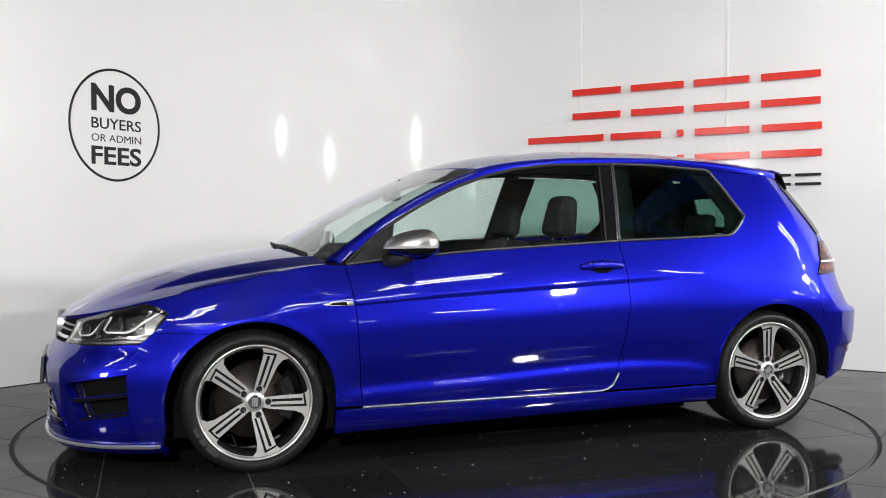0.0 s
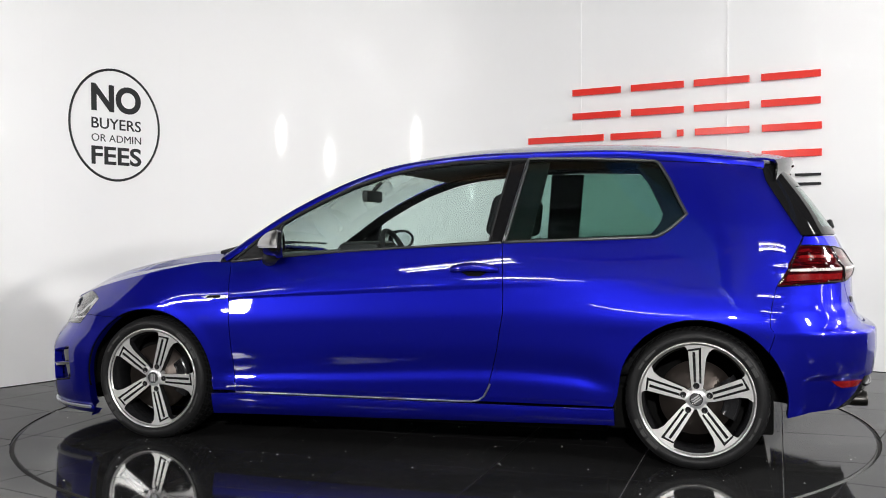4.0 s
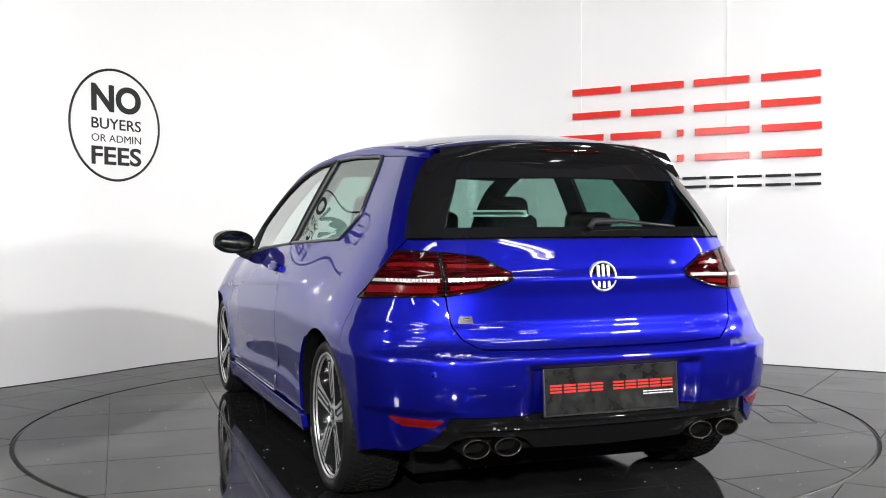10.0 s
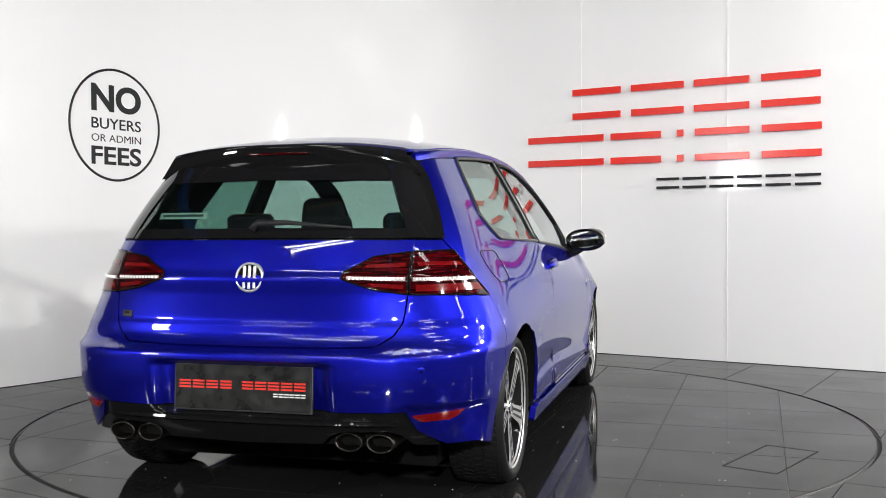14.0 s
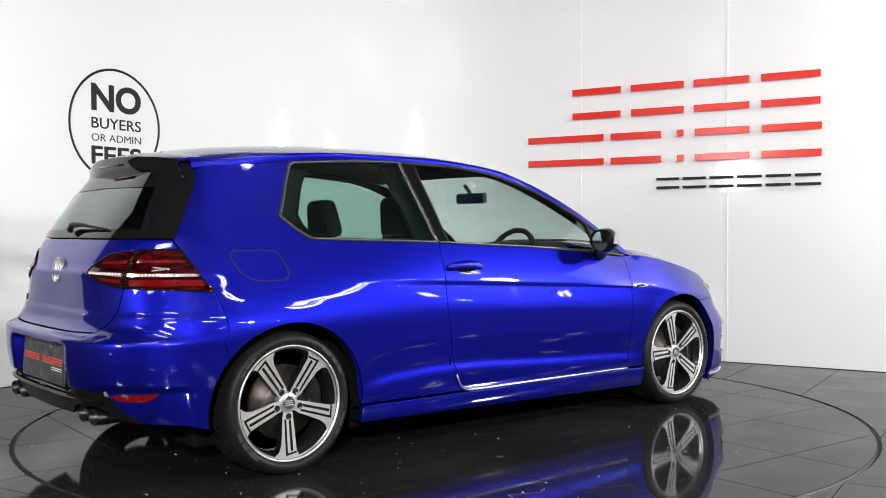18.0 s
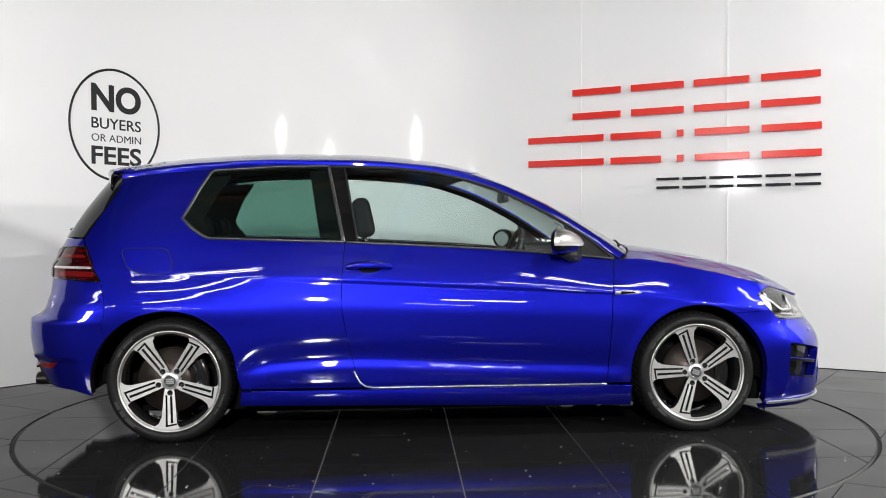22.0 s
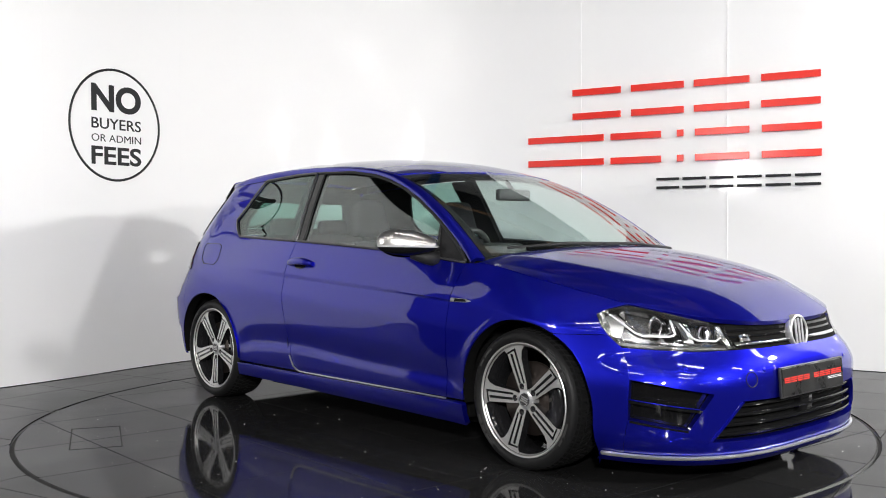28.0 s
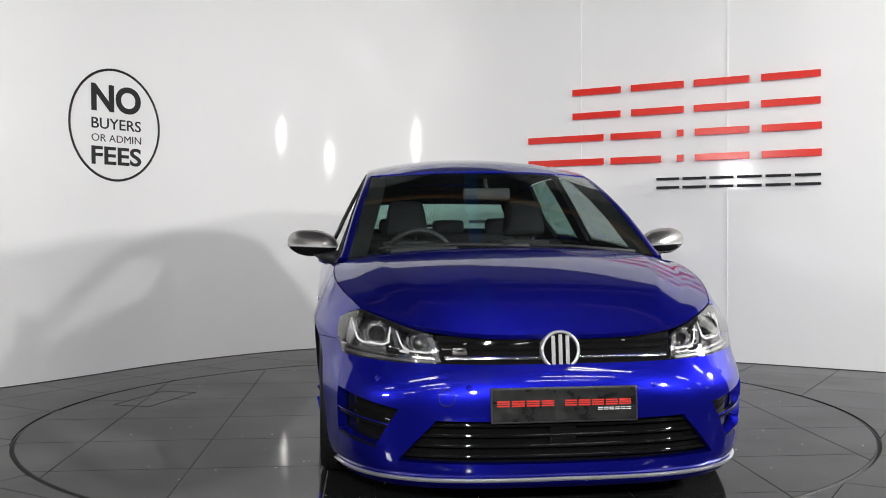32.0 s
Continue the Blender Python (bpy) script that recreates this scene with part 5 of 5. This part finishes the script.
plate(Matrix.Translation((2.184, 0, 0.409)) @ Matrix(((0, 0, 1, 0), (1, 0, 0, 0), (0, 1, 0, 0), (0, 0, 0, 1))) @ Matrix.Rotation(radians(-4), 4, "X"), 0.262, 0.057, "black show plate with red and white bars")
plate(Matrix.Translation((-2.057, 0, 0.470)) @ Matrix(((0, 0, -1, 0), (-1, 0, 0, 0), (0, 1, 0, 0), (0, 0, 0, 1))) @ Matrix.Rotation(radians(-4), 4, "X"), 0.267, 0.080, "scratched black show plate with red and white bars")

# headlamp insides
for ob, sgn in zip(lamps, (1, -1)):
    def at_lamp(y, z, off):
        p = body_at(*fy(y, z), off)
        return Vector((p.x, p.y * sgn, p.z))
    for y, z, r, u in ((0.676, 0.660, 0.033, [(0.765, 0.712), (0.752, 0.66), (0.738, 0.624), (0.720, 0.613), (0.645, 0.610), (0.625, 0.620), (0.612, 0.682)]),
                       (0.522, 0.626, 0.024, [(0.592, 0.668), (0.580, 0.62), (0.568, 0.602), (0.550, 0.594), (0.482, 0.590), (0.466, 0.598), (0.458, 0.630)])):
        m = disc_frame(at_lamp(y, z, -0.040), (1, 0.12 * sgn, 0))
        part("projector", lathe_into(bmesh.new(), [(r * 1.55, 0.018), (r * 1.3, 0.004), (r * 1.2, 0.014), (r, 0.016), (r * 0.95, 0.006)], 28, m), M_CHROME, ob, "chrome projector ring")
        part("projector_lens", lathe_into(bmesh.new(), [(r, 0.004), (r * 0.85, 0.014), (r * 0.5, 0.021), (0.0005, 0.023)], 24, m), M_GLOSSBLACK, ob, "dark projector lens")
        bm = bmesh.new()
        tube_into(bm, [at_lamp(p, q, -0.020) for p, q in u], r * 0.15, 8)
        part("light_guide", bm, M_WHITELENS, ob, "white U-shaped daytime light")
        bm = bmesh.new()
        c = (y, z)
        tube_into(bm, [at_lamp(c[0] + (p - c[0]) * 0.80, c[1] + (q - c[1]) * 0.80, -0.030) for p, q in u], r * 0.16, 8)
        part("inner_bezel", bm, M_CHROME, ob, "chrome inner bezel")
    strip([fy(0.600, 0.600), fy(0.585, 0.600)], [fy(0.615, 0.690), fy(0.598, 0.684)], 4, -0.018, M_PLASTIC, "divider", ob, "black divider between the lamps", 0.03, (sgn,))
    strip([fy(0.63, 0.60), fy(0.56, 0.592)], [fy(0.63, 0.685), fy(0.56, 0.665)], 6, -0.045, M_SATIN, "reflector", ob, "silver inner reflector", 0.0, (sgn,))
    strip([fx(1.735, 0.615), fx(1.765, 0.59)], [fx(1.69, 0.695), fx(1.75, 0.715)], 5, -0.03, M_SATIN, "side_marker", ob, "smoked side marker", 0.01, (sgn,))
    strip([fx(1.745, 0.598), fx(1.80, 0.590), fy(0.60, 0.571), fy(0.44, 0.563)], [fx(1.742, 0.604), fx(1.80, 0.597), fy(0.60, 0.579), fy(0.44, 0.571)], 22, -0.008, M_CHROME, "chrome_line", ob, "chrome line along the lamp's foot", 0.02, (sgn,))
    strip([fx(1.775, 0.572), fy(0.60, 0.558), fy(0.46, 0.554)], [fx(1.770, 0.582), fy(0.60, 0.567), fy(0.46, 0.562)], 18, -0.010, M_DARKTRIM, "turn_signal", ob, "smoked turn signal strip", 0.02, (sgn,))
    strip([fy(0.452, 0.556), fy(0.432, 0.556)], [fy(0.478, 0.642), fy(0.458, 0.640)], 4, -0.004, M_CHROME, "lamp_end", ob, "bright bar at the lamp's inner end", 0.02, (sgn,))
    strip([fx(1.70, 0.697), fx(1.76, 0.711), fy(0.62, 0.681), fy(0.46, 0.636)], [fx(1.70, 0.711), fx(1.76, 0.726), fy(0.62, 0.696), fy(0.46, 0.650)], 16, -0.010, M_GLOSSBLACK, "lamp_brow", ob, "black brow over the lamps", 0.03, (sgn,))

# tail lamp pieces
for ob, ob2, sgn in zip(tails, tails_in, (1, -1)):
    strip([fx(-1.69, 0.852), ry(0.74, 0.852), ry(0.60, 0.853)], [fx(-1.69, 0.862), ry(0.74, 0.864), ry(0.60, 0.865)], 12, 0.0045, M_TAILBAR, "light_bar", ob, "white light bar", 0.003, (sgn,))
    strip([ry(0.575, 0.854), ry(0.375, 0.861)], [ry(0.575, 0.866), ry(0.375, 0.868)], 12, 0.0065, M_TAILBAR, "light_bar", ob2, "white light bar", 0.003, (sgn,))
    strip([fx(-1.68, 0.812), ry(0.75, 0.815), ry(0.61, 0.816)], [fx(-1.685, 0.838), ry(0.75, 0.84), ry(0.61, 0.84)], 10, 0.0048, M_REDREFL, "red_reflector", ob, "bright red reflector", 0.002, (sgn,))
    strip([fx(-1.73, 0.905), ry(0.71, 0.906), ry(0.61, 0.906)], [fx(-1.74, 0.918), ry(0.70, 0.920), ry(0.61, 0.920)], 10, 0.0048, M_REDREFL, "red_reflector", ob, "bright red reflector", 0.002, (sgn,))
    strip([ry(0.57, 0.903), ry(0.43, 0.900)], [ry(0.57, 0.916), ry(0.44, 0.911)], 8, 0.0055, M_REDREFL, "red_reflector", ob2, "bright red reflector", 0.002, (sgn,))
    strip([ry(0.57, 0.825), ry(0.47, 0.835)], [ry(0.57, 0.84), ry(0.45, 0.848)], 8, 0.0055, M_REDREFL, "red_reflector", ob2, "bright red reflector", 0.002, (sgn,))
strip([ry(0.755, 0.374), ry(0.732, 0.363), ry(0.645, 0.361), ry(0.620, 0.380)], [ry(0.775, 0.395), ry(0.732, 0.392), ry(0.66, 0.388), ry(0.618, 0.384)], 16, 0.005, M_REDREFL, "rear_reflector", car, "red bumper reflector", 0.01, (1, -1))
strip(mirrored([ry(0.575, 0.349), ry(0, 0.346)], SR), mirrored([ry(0.575, 0.356), ry(0, 0.353)], SR), 50, 0.002, M_GLOSSBLACK, "diffuser_ridge", car, "gloss black ridge of the diffuser", 0.014, bulge=0.004)

for ob, sgn, y0, y1, off in [(o, g, 0.742, 0.612, 0.0062) for o, g in zip(tails, (1, -1))] + [(o, g, 0.566, 0.385, 0.0082) for o, g in zip(tails_in, (1, -1))]:
    bm = bmesh.new()
    for k in range(13):
        y = y0 + (y1 - y0) * k / 12
        p = body_at(*ry(y, 0.8595 + 0.003 * (off > 0.007)), off)
        box_into(bm, (p.x - 0.001, sgn * p.y - 0.0034, p.z - 0.0040), (p.x + 0.002, sgn * p.y + 0.0034, p.z + 0.0040))
    tagged(part("led_cells", bm, M_WHITEBAR, ob, "row of small white light cells", smooth=False), kind="stuff")
for ob, sgn in zip(tails, (1, -1)):
    line_on(TLS["o_bottom"] + TLS["o_top"][::-1], 0.0035, 0.003, M_GLOSSBLACK, "lamp_rim", ob, "black rim of the tail light", 60, True, (sgn,))
for ob, sgn in zip(tails_in, (1, -1)):
    line_on(TLS["i_bottom"] + TLS["i_top"][::-1], 0.0035, 0.004, M_GLOSSBLACK, "lamp_rim", ob, "black rim of the tail light", 60, True, (sgn,))

# parking sensors and the towing-eye cover
for f_, y, z in [(ry, y, 0.548) for y in (0.66, 0.27, -0.27, -0.66)] + [(fy, y, z) for y, z in ((0.66, 0.492), (0.34, 0.47), (-0.34, 0.47), (-0.66, 0.492))]:
    p, q = body_at(*f_(y, z)), body_at(*f_(y, z), 0.01)
    m = disc_frame(p, q - p)
    part("parking_sensor", lathe_into(bmesh.new(), [(0.0105, -0.004), (0.0105, 0.0004), (0.0097, 0.0011), (0.0005, 0.0012)], 20, m), M_PAINT, car, "small round blue parking sensor")
p, q = body_at(*fy(-0.42, 0.436)), body_at(*fy(-0.42, 0.436), 0.01)
part("tow_cover", lathe_into(bmesh.new(), [(0.0285, -0.001), (0.0292, 0.0009), (0.0306, 0.0009), (0.0312, -0.001)], 32, disc_frame(p, q - p)), M_GAP, car, "thin dark joint round the towing-eye cover")

# exhaust tips
for y in (0.512, 0.394, -0.394, -0.512):
    m = Matrix.Translation((-2.025, y, 0.286)) @ Matrix.Rotation(radians(-90), 4, "Y") @ Matrix.Diagonal((0.64, 1.0, 1, 1))
    part("exhaust_tip", lathe_into(bmesh.new(), [(0.048, -0.28), (0.052, -0.01), (0.052, 0.004), (0.049, 0.008), (0.045, 0.002), (0.043, -0.12), (0.0005, -0.12)], 32, m), M_EXHAUST, car, "oval dark polished exhaust tip")

# wipers
tube_a = [(1.09, 0.10, 0.958), (1.055, -0.25, 0.968), (0.985, -0.60, 0.950)]
tube_b = [(1.045, 0.62, 0.925), (1.075, 0.30, 0.957), (1.085, -0.02, 0.966)]
for pts in (tube_a, tube_b):
    part("wiper", tube_into(bmesh.new(), pts, [0.012, 0.008, 0.006], 8), M_PLASTIC, car, "black windscreen wiper")
rw = [body_at(*ry(y, z), o) for y, z, o in ((0.02, 1.03, 0.02), (0.0, 1.05, 0.03), (-0.12, 1.052, 0.028), (-0.24, 1.045, 0.02), (-0.36, 1.04, 0.012))]
part("rear_wiper", tube_into(bmesh.new(), rw, [0.015, 0.013, 0.009, 0.006, 0.004], 8), M_PLASTIC, tailgate, "black rear wiper")
strip([ry(0.46, 1.086), ry(0.24, 1.086)], [ry(0.46, 1.110), ry(0.24, 1.110)], 8, -0.007, M_STICKER, "window_sticker", tailgate, "pale sticker with a dark bar", 0.0)
strip([ry(0.445, 1.093), ry(0.255, 1.093)], [ry(0.445, 1.103), ry(0.255, 1.103)], 8, -0.0055, M_PLASTIC, "sticker_bar", tailgate, "dark bar on the sticker", 0.0)

# wing mirrors
for sgn in (1, -1):
    def shell(l0, l1, n=10, k=28):
        bm = bmesh.new()
        rows = []
        for i in range(n + 1):
            la = radians(l0 + (l1 - l0) * i / n)
            row = []
            for j in range(k):
                lo = 2 * math.pi * j / k
                cx, cy, cz = math.cos(la) * math.cos(lo), math.cos(la) * math.sin(lo), math.sin(la)
                f = lambda q, e: math.copysign(abs(q) ** e, q)
                y = f(cy, 0.85) * 0.118
                x = f(cx, 0.8) * (0.100 * (1 - 0.42 * y / 0.118) if cx > 0 else 0.016)
                z = f(cz, 0.9) * (0.070 if cz > 0 else 0.056)
                z += 0.012 * (y / 0.118) * (1 if cz > 0 else 0.4) - 0.10 * max(0, x) * (1 if cz > 0 else -0.15)
                row.append(bm.verts.new((0.600 + x - 0.42 * y, sgn * (0.912 + 1.08 * y), 0.968 + z)))
            rows.append(row)
        for a, b in zip(rows, rows[1:]):
            for j in range(k):
                bm.faces.new((a[j], a[(j + 1) % k], b[(j + 1) % k], b[j]))
        bmesh.ops.remove_doubles(bm, verts=bm.verts, dist=0.0004)
        bmesh.ops.recalc_face_normals(bm, faces=bm.faces)
        return bm
    mir = part("wing_mirror", shell(-90, -14), M_GLOSSBLACK, car, "wing mirror with satin silver cap and black foot")
    part("mirror_cap", shell(-4, 90), M_CAP, mir, "satin silver mirror cap")
    part("indicator", shell(-14, -4, 3), M_WHITELENS, mir, "clear indicator strip")
    part("mirror_stalk", tube_into(bmesh.new(), [(0.70, sgn * 0.785, 0.895), (0.67, sgn * 0.84, 0.905), (0.62, sgn * 0.88, 0.925)], [0.040, 0.032, 0.028], 12), M_PLASTIC, mir, "black mirror foot")
    m = Matrix.Translation((0.581, sgn * 0.910, 0.972)) @ Matrix.Rotation(radians(-90), 4, "Y") @ Matrix.Rotation(radians(21 * sgn), 4, "X") @ Matrix.Diagonal((0.051, 0.097, 1, 1))
    part("mirror_rim", lathe_into(bmesh.new(), [(1.30, -0.020), (1.27, 0.002), (1.16, 0.009), (1.02, 0.009), (0.98, 0.002)], 36, m), M_GLOSSBLACK, mir, "black rim of the mirror")
    part("mirror_glass", lathe_into(bmesh.new(), [(1.0, 0.0), (0.98, 0.0035), (0.0005, 0.0035)], 32, m), M_MIRROR, mir, "mirror glass", smooth=False)

# ---- inside the car ----
def trim(name, make, lab, **kw):
    return both(name, make, M_LINER, lab, **kw)


trim("door_card", lambda: coons_into(bmesh.new(), [(-0.45, 0.28), (0.86, 0.28)], [(-0.45, 0.972), (0.0, 0.951), (0.5, 0.917), (0.89, 0.882)], [(-0.45, 0.28), (-0.45, 0.972)], [(0.86, 0.28), (0.89, 0.882)], 12, 8, -0.032), "black inner door panel", flange=-0.03)
trim("side_trim", lambda: coons_into(bmesh.new(), [(-0.46, 0.70), (-1.19, 0.70)], [(-0.47, 0.965), (-1.19, 0.985)], [(-0.46, 0.70), (-0.47, 0.965)], [(-1.19, 0.70), (-1.19, 0.985)], 10, 8, -0.06), "black rear side panel", flange=-0.03)
trim("rear_pillar_trim", lambda: coons_into(bmesh.new(), [(-1.09, 0.99), fx(-1.4, 0.99), ry(0.66, 0.99)], [(-1.04, 1.335), fx(-1.45, 1.315), fx(-1.56, 1.305)], [(-1.09, 0.99), (-1.145, 1.05), (-1.175, 1.10), (-1.11, 1.24), (-1.04, 1.335)],
                                            [ry(0.65, 0.99), ry(0.56, 1.2), fx(-1.56, 1.305)], 12, 8, -0.035), "black rear pillar trim", flange=-0.02)
trim("centre_pillar_trim", lambda: coons_into(bmesh.new(), [(-0.385, 0.94), (-0.575, 0.94)], [(-0.455, 1.36), (-0.645, 1.36)], [(-0.385, 0.94), (-0.455, 1.36)], [(-0.575, 0.94), (-0.645, 1.36)], 4, 8, -0.035), "black centre pillar trim", flange=-0.02)
def rail_lining():
    """Padded lining inside the roof rail and the windscreen pillar."""
    bm = bmesh.new()
    rows, n = [], 44
    for i in range(n + 1):
        x = 0.93 - 2.50 * i / n
        lo = body_at(*fx(x, cant_z(x) - 0.016))
        hi = rail(x + 0.05 * (1 - i / n))
        ring = [lo + Vector((0, -0.010, 0)), lo + Vector((0, -0.045, 0.002)), lo.lerp(hi, 0.5) + Vector((0, -0.085, -0.010)),
                hi + Vector((0, -0.085, -0.030)), hi + Vector((0, -0.035, -0.012)), hi + Vector((0, -0.006, -0.010)), lo.lerp(hi, 0.5) + Vector((0, -0.012, -0.006))]
        rows.append([bm.verts.new(p) for p in ring])
    for a, b in zip(rows, rows[1:]):
        for j in range(7):
            bm.faces.new((a[j], a[(j + 1) % 7], b[(j + 1) % 7], b[j]))
    bm.faces.new(rows[0])
    bm.faces.new(list(reversed(rows[-1])))
    return bm


trim("rail_lining", rail_lining, "dark padded roof rail and pillar lining", flange=0.0)
part("headlining", finish(sheet(lambda u, v: roof_point(0.02 + u * 0.96, v * 0.98) - Vector((0, 0, 0.030)), 12, 16), 0.0), M_PLASTIC, car, "dark roof lining")
bm = bmesh.new()
box_into(bm, (0.46, -0.72, 0.50), (0.96, 0.72, 0.915), 0.05)
dash = part("dashboard", bm, M_PLASTIC, car, "black dashboard")
part("instrument_hood", box((0.48, -0.54, 0.86), (0.74, -0.18, 0.965), 0.04), M_PLASTIC, dash)
bm = bmesh.new()
m = Matrix.Translation((0.43, -0.36, 0.865)) @ Matrix.Rotation(radians(-68), 4, "Y")
ring_pts = [m @ Vector((0.178 * math.cos(a), 0.178 * math.sin(a), 0)) for a in (2 * math.pi * k / 32 for k in range(32))]
wheel_ob = part("steering_wheel", tube_into(bm, ring_pts, 0.016, 10, True), M_PLASTIC, car, "black leather steering wheel")
bm = bmesh.new()
lathe_into(bm, [(0.06, -0.03), (0.058, 0.015), (0.0005, 0.02)], 20, m)
for a in (0, 180, 90):
    box_into(bm, (0.05, -0.018, -0.012), (0.172, 0.018, 0.006), 0.004, m @ Matrix.Rotation(radians(a + 90), 4, "Z"))
part("wheel_boss", bm, M_PLASTIC, wheel_ob)
part("interior_mirror", box((0.435, -0.125, 1.190), (0.470, 0.125, 1.253), 0.012), M_PLASTIC, car, "black interior mirror")
part("mirror_arm", tube_into(bmesh.new(), [(0.46, 0, 1.235), (0.40, 0, 1.30)], 0.012, 8), M_PLASTIC, car)
part("cabin_floor", box((-0.93, -0.68, 0.28), (0.93, 0.68, 0.325), 0.01), M_PLASTIC, car, "dark cabin floor", smooth=False)
part("bulkhead", box((0.98, -0.62, 0.22), (1.93, 0.62, 0.66), 0.04), M_LINER, car, "dark engine bay block", smooth=False)
part("boot_liner", box((-1.90, -0.52, 0.32), (-1.24, 0.52, 0.93), 0.04), M_LINER, car, "dark boot lining", smooth=False)
part("parcel_shelf", box((-1.74, -0.60, 0.955), (-1.18, 0.60, 0.972), 0.006), M_PLASTIC, car, "dark parcel shelf", smooth=False)


def pad(lo, hi, bevel, m, taper=1.0):
    bm = bmesh.new()
    box_into(bm, lo, hi, 0.0)
    for v in bm.verts:
        if v.co.z > (lo[2] + hi[2]) / 2:
            v.co.y *= taper
            v.co.x *= (1 + taper) / 2
    bmesh.ops.bevel(bm, geom=bm.edges[:], offset=bevel, segments=4, profile=0.55, affect="EDGES")
    bmesh.ops.transform(bm, matrix=m, verts=bm.verts)
    return bm


for y in (0.36, -0.36):
    m = Matrix.Translation((-0.18, y, 0.48)) @ Matrix.Rotation(radians(-17), 4, "Y")
    seat = part("front_seat", pad((-0.14, -0.245, 0.0), (0.02, 0.245, 0.525), 0.06, m), M_CLOTH, car, "charcoal cloth front seat")
    part("seat_insert", pad((-0.02, -0.15, 0.04), (0.035, 0.15, 0.505), 0.02, m), M_SEATGREY, seat, "grey seat centre")
    part("seat_cushion", pad((-0.10, y - 0.25, 0.36), (0.40, y + 0.25, 0.52), 0.06, Matrix.Identity(4)), M_CLOTH, seat)
    hm2 = Matrix.Translation((-0.368, y, 1.102)) @ Matrix.Rotation(radians(-10), 4, "Y")
    part("headrest", pad((-0.055, -0.135, -0.108), (0.055, 0.135, 0.108), 0.047, hm2, 0.76), M_CLOTH, seat, "charcoal headrest")
    for dy in (-0.055, 0.055):
        part("headrest_post", tube_into(bmesh.new(), [(-0.340, y + dy, 0.93), (-0.362, y + dy, 1.02)], 0.007, 8), M_CHROME, seat, "chrome headrest post")
bench = part("rear_seat", pad((-0.07, -0.62, 0.0), (0.06, 0.62, 0.615), 0.06, Matrix.Translation((-1.02, 0, 0.42)) @ Matrix.Rotation(radians(-18), 4, "Y")), M_CLOTH, car, "charcoal cloth rear bench")
part("seat_cushion", pad((-1.05, -0.62, 0.36), (-0.55, 0.62, 0.50), 0.06, Matrix.Identity(4)), M_CLOTH, bench)
for y, h in ((0.37, 0.062), (0.0, 0.05), (-0.37, 0.062)):
    part("headrest", pad((-0.04, -0.11, -h), (0.04, 0.11, h), 0.036, Matrix.Translation((-1.215, y, 1.05)) @ Matrix.Rotation(radians(-12), 4, "Y")), M_CLOTH, bench, "charcoal headrest")

for ob in list(car.children_recursive):
    if ob.name.split(".")[0] in ("windscreen", "side_window", "quarter_window", "rear_window", "lens"):
        ob.visible_shadow = False


# ---- movement: the table turns clockwise with the car on it ----
TURN_ROWS = [(0, 199.3), (1, 190.5), (2, 181.7), (3, 172.9), (4, 164.1), (5, 155.3), (6, 146.5), (7, 137.6), (8, 128.6), (9, 119.8), (10, 110.8),
             (11, 101.8), (12, 92.8), (13, 83.85), (14, 74.95), (15, 66.1), (16, 57.2), (17, 48.4), (18, 39.65), (19, 31.0), (20, 22.3), (21, 13.65),
             (22, 5.1), (23, -3.4), (24, -12.0), (25, -20.7), (26, -29.6), (27, -38.5), (28, -47.4), (29, -56.3), (30, -65.25), (31, -74.25), (32, -83.3)]


def motions():
    walk(turntable, [(t, pose(0, 0, 0, 0, 0, a)) for t, a in TURN_ROWS])
    walk(car, [(t, pose(0, 0, 0, 0, 0, a) @ pose(-0.091, 0.182, 0)) for t, a in TURN_ROWS])


motions()
